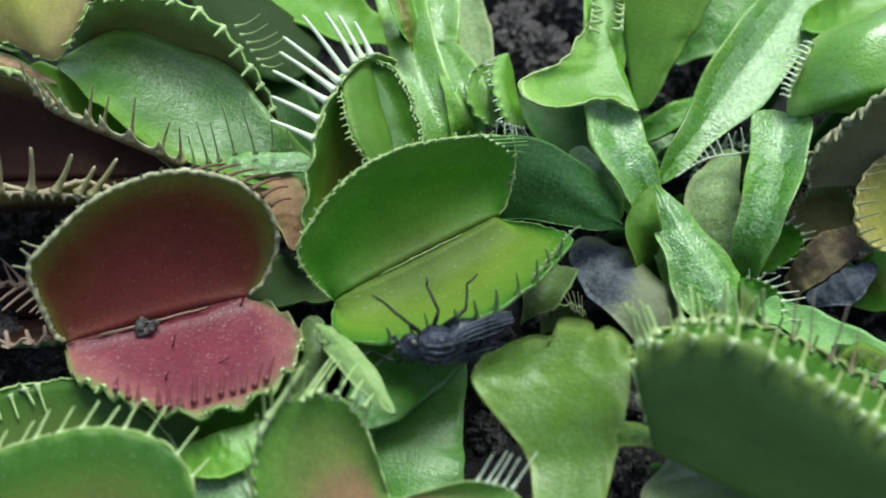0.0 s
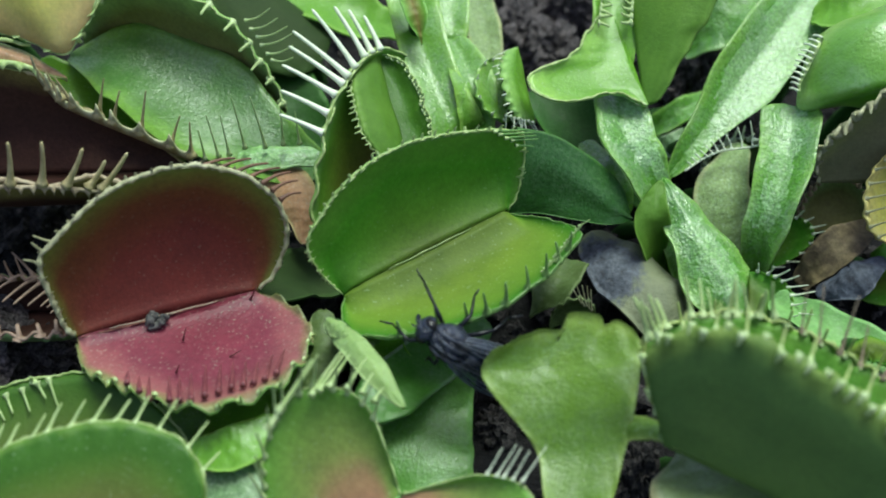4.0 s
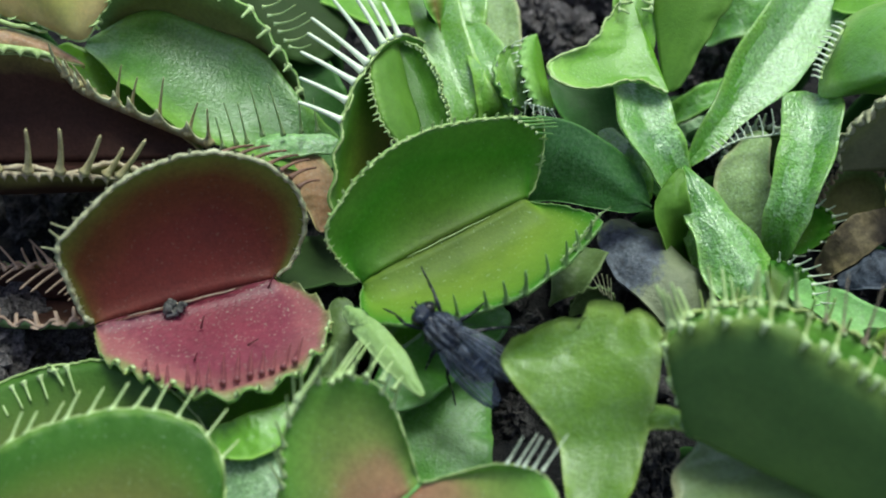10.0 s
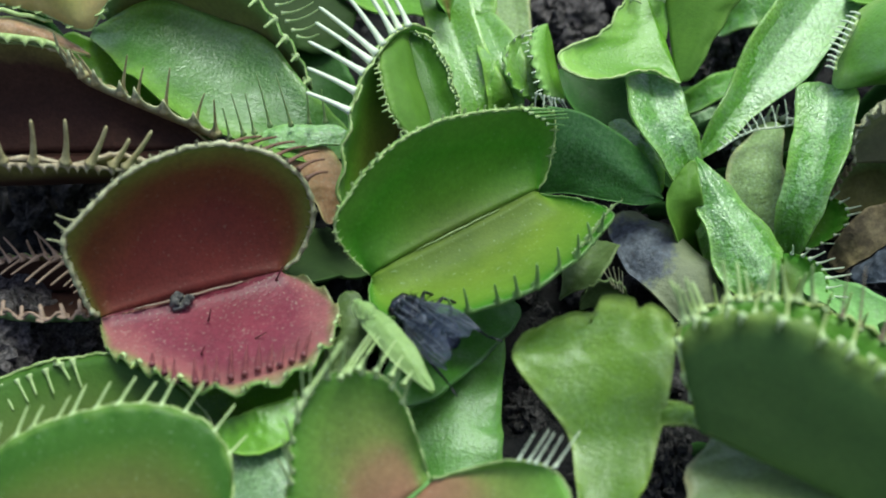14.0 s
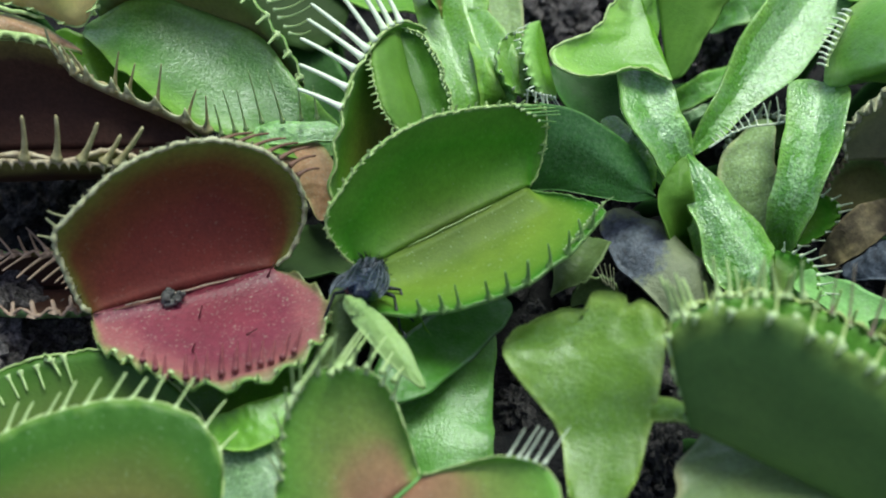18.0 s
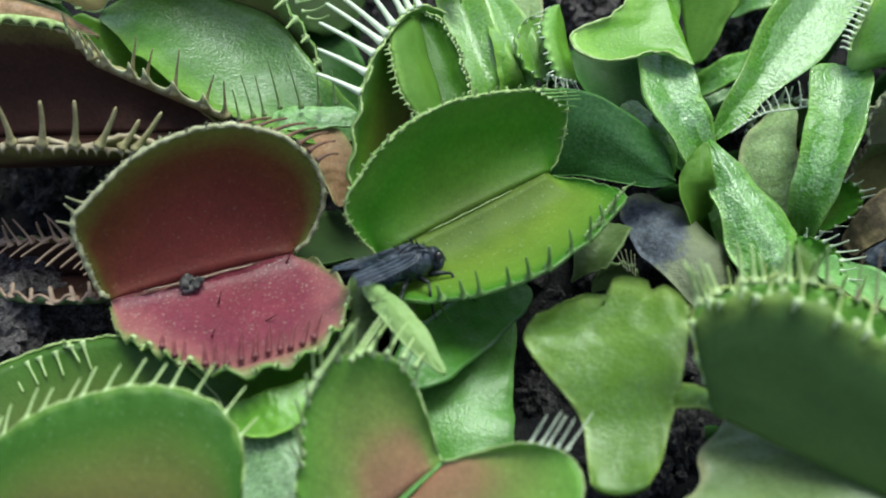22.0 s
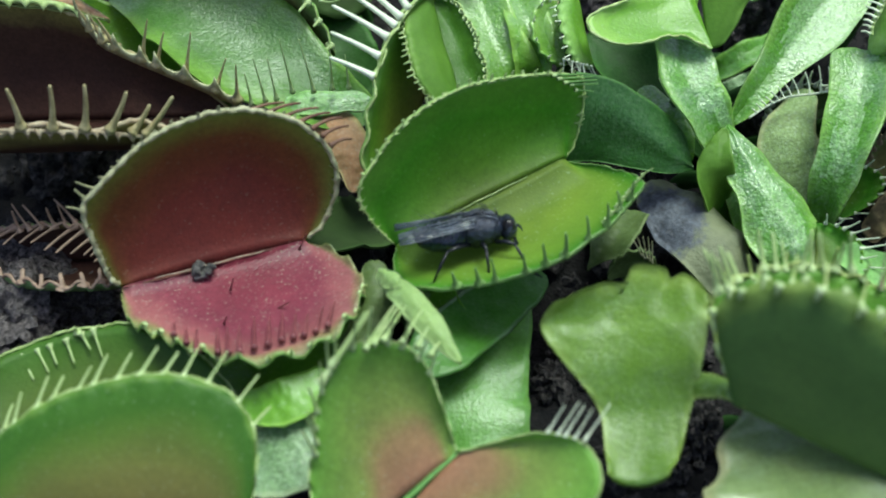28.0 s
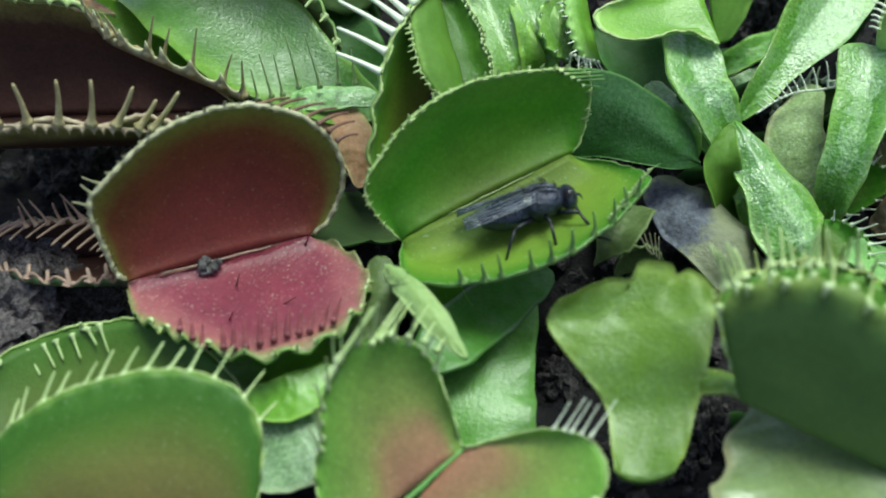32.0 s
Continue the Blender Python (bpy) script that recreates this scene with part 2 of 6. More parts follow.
M_SAGE = leaf_material("sage_green_leaf", [(0.0, (0.23, 0.325, 0.115)), (0.8, (0.23, 0.325, 0.125)), (1.0, (0.44, 0.42, 0.24))], 0.4, 0.16, 0.1, 0.3, 0.00003, 0.6, 0.0, (0.52, 0.78), 0.6)
M_SMOOTH = leaf_material("smooth_arched_lobe", [(0.0, (0.16, 0.38, 0.04)), (0.9, (0.15, 0.37, 0.04)), (1.0, (0.27, 0.48, 0.11))], 0.33, 0.12, 0.03, 0.2, 0.00003, 0.8, 0.0, (0.52, 0.78), 0.6)
M_SPADE = leaf_material("spade_leaf", [(0.0, (0.115, 0.235, 0.018)), (0.6, (0.125, 0.245, 0.018)), (1.0, (0.26, 0.38, 0.075))], 0.42, 0.14, 0.14, 0.25, 0.00004, 0.35, 0.0, (0.66, 0.73), 0.3)
M_MATTE = leaf_material("matte_olive_lobe", [(0.0, (0.126, 0.28, 0.035)), (0.9, (0.126, 0.28, 0.035)), (1.0, (0.218, 0.4, 0.08))], 0.5, 0.1, 0.0, 0.35)
M_TOOTH_Y = plain_material("tooth_yellow_green", (0.22, 0.31, 0.07), (0.40, 0.48, 0.18), 900, 0.45)
M_TOOTH_W = plain_material("tooth_cream", (0.60, 0.68, 0.48), (0.74, 0.78, 0.62), 900, 0.4)
M_TOOTH_B = plain_material("tooth_tan", (0.28, 0.23, 0.10), (0.50, 0.43, 0.23), 1500, 0.5, 0.0001)
M_PINKTAN = plain_material("crinkled_pinkish_margin", (0.20, 0.14, 0.08), (0.52, 0.43, 0.29), 1600, 0.5, 0.0002)
M_BARK = plain_material("tooth_red_brown", (0.10, 0.045, 0.03), (0.20, 0.10, 0.06), 900, 0.5)
M_TOOTH_R = plain_material("tooth_rosy", (0.18, 0.11, 0.08), (0.36, 0.25, 0.18), 900, 0.5)
M_TOOTH_D = plain_material("tooth_mid_green", (0.06, 0.16, 0.035), (0.12, 0.27, 0.06), 900, 0.45)
M_TOOTH_L = plain_material("tooth_clear_green", (0.09, 0.20, 0.045), (0.24, 0.38, 0.13), 500, 0.35)
M_TOOTH_DR = plain_material("tooth_dark_red", (0.11, 0.022, 0.03), (0.24, 0.075, 0.08), 900, 0.45)
M_MIDRIB = leaf_material("tan_red_midrib", [(0.0, (0.30, 0.15, 0.11)), (0.6, (0.24, 0.09, 0.075)), (1.0, (0.18, 0.04, 0.04))], 0.5, 0.45, 0.0, 0.1)
M_RIB = plain_material("midrib_tan", (0.30, 0.23, 0.16), (0.56, 0.48, 0.36), 1500, 0.5)
M_SOIL = plain_material("peat_soil", (0.002, 0.002, 0.003), (0.015, 0.0135, 0.0135), 420, 0.92, 0.0012, 0.25, 0, 1800)
M_CLUMP = plain_material("peat_clump", (0.003, 0.003, 0.004), (0.085, 0.075, 0.072), 1700, 0.9, 0.0006, 0.25, 0, 5000)
# gritty grey peat, its colour raised to look lit by open sky
M_LIT_GRIT = plain_material("gritty_peat_painted_light", (0.010, 0.008, 0.010), (0.22, 0.19, 0.19), 2600, 0.9, 0.0006, 0.25, 0, 900)
M_ROT = plain_material("blackened_leaf_tissue", (0.022, 0.026, 0.036), (0.10, 0.115, 0.145), 1200, 0.7, 0.0002, 0.3, 0, 300)
M_DRY = plain_material("dried_brown_leaf", (0.07, 0.05, 0.035), (0.26, 0.20, 0.10), 380, 0.7, 0.0003, 0.3, 0, 1600)
M_FLY = plain_material("fly_cuticle", (0.001, 0.0015, 0.004), (0.026, 0.034, 0.062), 800, 0.25, 0.0006, 0.6, 0, 2600)
M_FLY_BLUE = plain_material("fly_blue_black_cuticle", (0.002, 0.003, 0.006), (0.014, 0.022, 0.05), 700, 0.25, 0.0002, 0.6, 0, 2200)
M_LEG = plain_material("fly_leg", (0.002, 0.002, 0.004), (0.012, 0.014, 0.02), 900, 0.4)
M_FLY_STRIPE = plain_material("fly_grey_dusting", (0.006, 0.008, 0.013), (0.13, 0.145, 0.185), 1100, 0.5, 0.0002, 0.3)
M_VEIN = plain_material("fly_wing_vein", (0.015, 0.018, 0.025), (0.20, 0.22, 0.26), 700, 0.4)
M_EYE = plain_material("fly_eye", (0.004, 0.004, 0.005), (0.012, 0.009, 0.009), 5000, 0.22, 0.00002)
M_DEBRIS = plain_material("prey_remains", (0.012, 0.012, 0.013), (0.17, 0.16, 0.15), 1600, 0.8, 0.0003)

M_BLUSH_OUT = leaf_material("tan_green_lobe_outside", [(0.0, (0.25, 0.195, 0.065)), (0.38, (0.20, 0.205, 0.055)), (0.68, (0.105, 0.205, 0.03)), (0.8, (0.065, 0.175, 0.022)), (0.95, (0.055, 0.165, 0.02)), (1.0, (0.14, 0.28, 0.05))], 0.45, 0.1, 0.15, 0.3, 0.00003, 0.3, 0.0, (0.67, 0.73))
M_OLIVE_IN = leaf_material("olive_yellow_lobe_inside", [(0.0, (0.20, 0.15, 0.04)), (0.5, (0.12, 0.15, 0.028)), (0.95, (0.07, 0.175, 0.025))], 0.45, 0.1, 0.0, 0.3)
M_TAUPE = leaf_material("dull_taupe_lobe_inside", [(0.0, (0.16, 0.145, 0.08)), (0.8, (0.20, 0.195, 0.10)), (1.0, (0.28, 0.3, 0.12))], 0.5, 0.15, 0.0, 0.15)
M_RIM = plain_material("crinkled_pale_margin", (0.22, 0.33, 0.08), (0.44, 0.54, 0.24), 1400, 0.45)
M_LEANING = leaf_material("plain_mid_green_leaf", [(0.0, (0.06, 0.22, 0.02)), (0.85, (0.065, 0.23, 0.022)), (1.0, (0.05, 0.16, 0.02))], 0.4, 0.12, 0.05, 0.25, 0.00003, 0.4, 0.0, (0.66, 0.73), 0.3)
M_BROAD = leaf_material("soft_mid_green_leaf", [(0.0, (0.10, 0.30, 0.035)), (0.85, (0.11, 0.31, 0.04)), (1.0, (0.16, 0.38, 0.06))], 0.42, 0.14, 0.1, 0.25, 0.00004, 0.4, 0.0, (0.6, 0.76), 0.3)
# leaf green darkened in its colour to stand for the shade between traps
M_GLOOM = leaf_material("leaf_painted_shade", [(0.0, (0.03, 0.055, 0.018)), (0.8, (0.034, 0.06, 0.02)), (1.0, (0.05, 0.095, 0.03))], 0.6, 0.1, 0.0, 0.1, 0.00002, 0.1)
M_POD = leaf_material("cream_green_pod", [(0.0, (0.30, 0.46, 0.15)), (1.0, (0.38, 0.54, 0.22))], 0.45, 0.12, 0.15, 0.3, 0.00004, 0.4, 0.0, (0.6, 0.75))
M_STICK = plain_material("dry_brown_tooth", (0.20, 0.15, 0.10), (0.34, 0.26, 0.18), 900, 0.5)
M_TOOTH_T = plain_material("tooth_cream_tan", (0.28, 0.28, 0.14), (0.52, 0.51, 0.32), 1500, 0.5, 0.0001)
M_RUST = leaf_material("rusty_red_lobe", [(0.0, (0.24, 0.05, 0.035)), (0.8, (0.22, 0.06, 0.04)), (1.0, (0.4, 0.3, 0.18))], 0.5, 0.2, 0.0, 0.15)
M_FRESH = leaf_material("fresh_yellow_green_stalk", [(0.0, (0.16, 0.40, 0.03)), (0.6, (0.17, 0.42, 0.035)), (1.0, (0.34, 0.60, 0.11))], 0.38, 0.16, 0.12, 0.34, 0.00005, 0.6, 0.0, (0.56, 0.76), 0.8)
M_POCKET = leaf_material("deep_green_pocket_inside", [(0.0, (0.06, 0.17, 0.018)), (0.7, (0.075, 0.21, 0.02)), (1.0, (0.17, 0.38, 0.06))], 0.42, 0.1, 0.1, 0.3, 0.00003, 0.3, 0.0, (0.64, 0.73))
M_FOOT = plain_material("pale_tooth_foot", (0.32, 0.45, 0.16), (0.56, 0.66, 0.36), 1200, 0.35)
FEET = {m.name: M_FOOT for m in (M_TOOTH_G, M_TOOTH_Y, M_TOOTH_D)}

def wing_material():
    mat, tree, bsdf, out = nodes_of("fly_wing_membrane")
    patches = noise_node(tree, 520, 3)
    tree.links.new(ramp(tree, patches, [(0.36, (0.03, 0.04, 0.06)), (0.66, (0.15, 0.17, 0.22))]), bsdf.inputs["Base Color"])
    bsdf.inputs["Roughness"].default_value = 0.22
    bsdf.inputs["Specular IOR Level"].default_value = 0.7
    bump(tree, bsdf, noise_node(tree, 700, 2), 0.00025)
    tp = tree.nodes.new("ShaderNodeBsdfTransparent")
    tp.inputs["Color"].default_value = (0.75, 0.8, 0.85, 1)
    ms = tree.nodes.new("ShaderNodeMixShader")
    ms.inputs[0].default_value = 0.22
    tree.links.new(tp.outputs[0], ms.inputs[1])
    tree.links.new(bsdf.outputs[0], ms.inputs[2])
    tree.links.new(ms.outputs[0], out.inputs["Surface"])
    return mat


M_WING = wing_material()


def wither_material(name, centre, radius):
    """Grey-olive dead tissue with a blackened, blotchy stain round one place."""
    mat, tree, bsdf, out = nodes_of(name)
    co = tree.nodes.new("ShaderNodeTexCoord").outputs["Object"]
    far = tree.nodes.new("ShaderNodeVectorMath")
    far.operation = "DISTANCE"
    far.inputs[1].default_value = centre
    tree.links.new(co, far.inputs[0])
    blot = noise_node(tree, 700, 5, 0.7, co)
    edge = maths(tree, "ADD", maths(tree, "DIVIDE", far.outputs["Value"], radius), maths(tree, "MULTIPLY", maths(tree, "SUBTRACT", blot, 0.5), 1.1))
    grey = ramp(tree, noise_node(tree, 500, 4, 0.6, co), [(0.3, (0.10, 0.12, 0.06)), (0.7, (0.165, 0.185, 0.10))])
    black = ramp(tree, noise_node(tree, 1900, 3, 0.6, co), [(0.3, (0.018, 0.022, 0.032)), (0.7, (0.085, 0.10, 0.13))])
    tree.links.new(mix(tree, ramp(tree, edge, [(0.75, (0, 0, 0)), (1.2, (1, 1, 1))]), black, grey), bsdf.inputs["Base Color"])
    bsdf.inputs["Roughness"].default_value = 0.6
    bump(tree, bsdf, noise_node(tree, 1500, 4, 0.6, co), 0.0002)
    return mat

# ---- builders: sizes below are in millimetres, MM turns them into metres ----
MM = 0.001
rng = random.Random(7)
UP = Vector((0, 0, 1))


def thing(name, base, label, category, group=""):
    ob = new(name)
    ob.empty_display_size = 0.002
    ob.location = Vector(base) * MM
    ob["origin"] = [float(c) for c in base]
    return tagged(ob, label, category, group)


def origin(ob):
    while ob.parent:
        ob = ob.parent
    return Vector(ob["origin"])


def part(name, verts, faces, mats, parent, label="", slots=None, blade=None, smooth=True):
    """One mesh under a thing or a part; verts in world millimetres."""
    o = origin(parent)
    me = bpy.data.meshes.new(name)
    me.from_pydata([tuple((Vector(v) - o) * MM) for v in verts], [], faces)
    for m in (mats if isinstance(mats, (list, tuple)) else [mats]):
        me.materials.append(m)
    if slots:
        me.polygons.foreach_set("material_index", slots)
    if blade:
        me.attributes.new("blade", "FLOAT", "POINT").data.foreach_set("value", blade)
    me.polygons.foreach_set("use_smooth", [smooth] * len(me.polygons))
    me.update()
    ob = new(name, me)
    ob.parent = parent
    return tagged(ob, label)


def spline(pts, n):
    """A smooth line through control points."""
    pts = [Vector(p) for p in pts]
    ext = [pts[0] * 2 - pts[1], *pts, pts[-1] * 2 - pts[-2]]
    res = []
    for k in range(n + 1):
        x = k / n * (len(pts) - 1)
        i = min(int(x), len(pts) - 2)
        f = x - i
        a, b, c, d = ext[i:i + 4]
        res.append(0.5 * (2 * b + (c - a) * f + (2 * a - 5 * b + 4 * c - d) * f * f + (3 * b - a - 3 * c + d) * f ** 3))
    return res


def smooth_values(vals, n):
    xs = np.linspace(0, 1, len(vals))
    t = np.linspace(0, 1, n + 1)
    i = np.clip(np.searchsorted(xs, t, side="right") - 1, 0, len(vals) - 2)
    f = (t - xs[i]) / (xs[i + 1] - xs[i])
    f = f * f * (3 - 2 * f)
    v = np.array(vals)
    return v[i] * (1 - f) + v[i + 1] * f


def tube(pts, radii, sides=6):
    verts, faces = [], []
    n = len(pts)
    for k, p in enumerate(pts):
        t = (pts[min(k + 1, n - 1)] - pts[max(k - 1, 0)]).normalized()
        a = t.orthogonal().normalized() if k == 0 else (a - t * a.dot(t)).normalized()
        b = t.cross(a)
        for s in range(sides):
            g = 2 * math.pi * s / sides
            verts.append(p + (a * math.cos(g) + b * math.sin(g)) * radii[k])
    for k in range(n - 1):
        for s in range(sides):
            s2 = (s + 1) % sides
            faces.append((k * sides + s, k * sides + s2, (k + 1) * sides + s2, (k + 1) * sides + s))
    faces += [tuple(range(sides - 1, -1, -1)), tuple(range((n - 1) * sides, n * sides))]
    return verts, faces




def tooth_mesh(bend, material, key, broad=False, cache={}):
    """A unit bristle along z with a pale swollen foot and a blunt tip, bending towards x."""
    if key not in cache:
        hs = (0, 0.08, 0.2, 0.36, 0.55, 0.75, 0.93, 1.0)
        pts = [Vector((bend * h * h, 0, h)) for h in hs]
        v, f = tube(pts, [0.26, 0.2, 0.125, 0.095, 0.08, 0.066, 0.055, 0.025] if broad else [0.2, 0.16, 0.09, 0.074, 0.066, 0.06, 0.057, 0.03], 6)
        me = bpy.data.meshes.new("tooth")
        me.from_pydata([tuple(p) for p in v], [], f)
        me.materials.append(material)
        me.materials.append(FEET.get(material.name, material))
        me.polygons.foreach_set("material_index", [1] * 12 + [0] * (len(f) - 12))
        me.polygons.foreach_set("use_smooth", [True] * len(me.polygons))
        cache[key] = me
    return cache[key]


BROAD_TEETH = (M_TOOTH_B, M_TOOTH_DR, M_TOOTH_L)


def tooth(parent, at, way, side, length, material, bend=0.15, thick=1.0):
    o = origin(parent)
    z = way.normalized()
    x = (side - z * side.dot(z))
    x = x.normalized() if x.length > 1e-4 else z.orthogonal().normalized()
    y = z.cross(x)
    b = round(bend * 10) / 10
    ob = new("tooth", tooth_mesh(b, material, (b, material.name), material in BROAD_TEETH))
    ob.parent = parent
    w = thick * MM * 3.2
    m = Matrix((x * w, y * w, z * length * MM)).transposed().to_4x4()
    m.translation = (at - o) * MM
    ob.matrix_basis = m
    return ob


def lobe(th, name, h0, h1, apex, inner, mats, phi=18, square=0.9, cup=0.12, thick=0.55, teeth=14, tlen=3.0, lean=35, tmat=None,
         span=(0.08, 0.92), bend=0.2, tthick=1.0, label="", scallop=0.22, sway=(0, 0, 0), rim=0.0, prof=None, barbs=0, round_hinge=0.0):
    """One lobe of a trap: a cupped half-disc on its hinge, with bristles along the margin. inner: a point on the side that it closes to.
    prof: radii of the margin round the hinge's middle, at even angles from one end to the other."""
    h0, h1, apex, inner = (Vector(p) for p in (h0, h1, apex, inner))
    c, ex = (h0 + h1) / 2, (h1 - h0).normalized()
    a = (h1 - h0).length / 2
    r = apex - c
    rx = r.dot(ex)
    ry = r - ex * rx
    h, ey = ry.length, ry.normalized()
    ez = ex.cross(ey)
    if ez.dot(inner - (c + apex) / 2) < 0:
        ez = -ez
    other = inner - c
    opening = ey.angle(other - ex * other.dot(ex))
    ph = radians(phi)
    ns, nv = 72, 16
    seed = rng.uniform(0, 50)

    def margin(s):
        if prof:
            last = len(prof) - 1
            x = s * last
            i = min(int(x), last - 1)
            f = x - i
            q = [prof[max(0, min(last, k))] for k in (i - 1, i, i + 1, i + 2)]
            rad = 0.5 * (2 * q[1] + (q[2] - q[0]) * f + (2 * q[0] - 5 * q[1] + 4 * q[2] - q[3]) * f * f + (3 * q[1] - q[0] - 3 * q[2] + q[3]) * f ** 3)
            rad *= 1 + 0.012 * noise.noise((s * 14, seed, 0))
            return c + ex * (-rad * math.cos(math.pi * s)) + ey * (rad * math.sin(math.pi * s))
        t = math.pi + ph - s * (math.pi + 2 * ph)
        co = math.cos(t)
        x = math.copysign(abs(co) ** square, co) / math.cos(ph) ** square
        y = (math.sin(t) + math.sin(ph)) / (1 + math.sin(ph))
        x = x * a + rx * y
        wob = 1 + 0.025 * noise.noise((s * 6, seed, 0)) * math.sin(math.pi * s)
        return c + ex * x + ey * h * y * wob

    def inside(s, v):
        m = margin(s)
        f = c + ex * (-a * math.cos(math.pi * s))
        d = (m - f).length / h
        run = max(1e-4, (m - f).dot(ey))
        near = min(round_hinge * min(1, 2.2 * math.sin(math.pi * s)), 0.45 * run)
        rise = 0.0
        if v * run < near:
            bent = (1 - v * run / near) * (math.pi - opening) / 2
            rise = near * math.tan(opening / 2) * (1 - math.cos(bent))
            p = f.lerp(m, (near - near * math.tan(opening / 2) * math.sin(bent)) / run)
        else:
            p = f.lerp(m, v)
        z = rise - cup * h * 4 * v * (1 - v) * min(1, d)
        z += 0.22 * noise.noise((s * 5, v * 3, seed)) * min(1, d) * (min(1, v * 3) if round_hinge else 1)
        if v > 0.9:
            z += scallop * math.cos(2 * math.pi * s * max(teeth, 8)) * (v - 0.9) / 0.1
        return p + ez * z

    verts, blade, faces, slots = [], [], [], []
    for side in (0, 1):
        for i in range(ns + 1):
            for j in range(nv + 1):
                s, v = i / ns, j / nv
                p = inside(s, v)
                verts.append(p - ez * (thick * (1 - 0.5 * v) if side else 0))
                d = min(1, (margin(s) - (c + ex * (-a * math.cos(math.pi * s)))).length / h)
                blade.append(1 - (1 - v) * d)
    row, half = nv + 1, (ns + 1) * (nv + 1)
    for i in range(ns):
        for j in range(nv):
            q = (i * row + j, (i + 1) * row + j, (i + 1) * row + j + 1, i * row + j + 1)
            faces += [q, tuple(half + k for k in reversed(q))]
            slots += [0, 1]
        q = (i * row + nv, (i + 1) * row + nv)
        faces.append((q[0], q[1], half + q[1], half + q[0]))
        slots.append(1)
        q = (i * row, (i + 1) * row)
        faces.append((q[1], q[0], half + q[0], half + q[1]))
        slots.append(1)
    ob = part(name, verts, faces, mats, th, label, slots, blade)
    if rim:
        pts = [inside(k / 120, 1.0) for k in range(1, 120)]
        pts = [q + Vector([0.1 * noise.noise((k * 0.9, seed, 9 * w)) for w in range(3)]) for k, q in enumerate(pts)]
        v, f = tube(pts, [rim * (0.45 + 0.8 * abs(noise.noise((k * 0.5, seed, 5)))) for k in range(len(pts))], 6)
        part("margin", v, f, M_RIM if tmat in (None, M_TOOTH_G, M_TOOTH_D) else tmat, ob)
    for k in range(barbs):
        s = 0.06 + 0.9 * (k + rng.uniform(-0.15, 0.15)) / barbs
        p = inside(s, 1.0)
        out = (p - inside(s, 0.8)).normalized()
        tip = p - out * 0.7 * rng.uniform(0.8, 1.2) - ez * 0.5 - ex * 0.2
        v, f = tube([(p + out * 0.2 - ez * 0.25).lerp(tip, q) for q in (0, 0.3, 0.65, 1)], [0.3, 0.24, 0.14, 0.05], 6)
        part("tooth_foot", v, f, M_FOOT, ob)
    le = radians(lean)
    for k in range(teeth):
        s = span[0] + (span[1] - span[0]) * (k + rng.uniform(-0.22, 0.22)) / max(1, teeth - 1)
        s = min(0.985, max(0.015, s))
        p = inside(s, 1.0)
        out = (p - inside(s, 0.8)).normalized()
        out = (out + ex * 0.25 * (-math.cos(math.pi * s))).normalized()
        way = out * math.cos(le) + ez * math.sin(le) + Vector([rng.uniform(-0.1, 0.1) for _ in range(3)]) + Vector(sway)
        ln = tlen * rng.uniform(0.75, 1.15) * (0.6 + 0.4 * math.sin(math.pi * s))
        tooth(ob, p - out * 0.2, way, ez, ln, tmat or M_TOOTH_G, bend * rng.choice((0.5, 1, 1.5)), tthick * rng.uniform(0.85, 1.15))
    return ob


def midrib(th, h0, h1, material=None, radius=0.35, wob=0.15):
    h0, h1 = Vector(h0), Vector(h1)
    pts = [h0.lerp(h1, k / 10) + UP * wob * math.sin(k * 1.9) for k in range(11)]
    v, f = tube(pts, [radius * (0.6 + 0.4 * math.sin(math.pi * k / 10)) for k in range(11)], 8)
    return part("midrib", v, f, material or M_RIB, th)


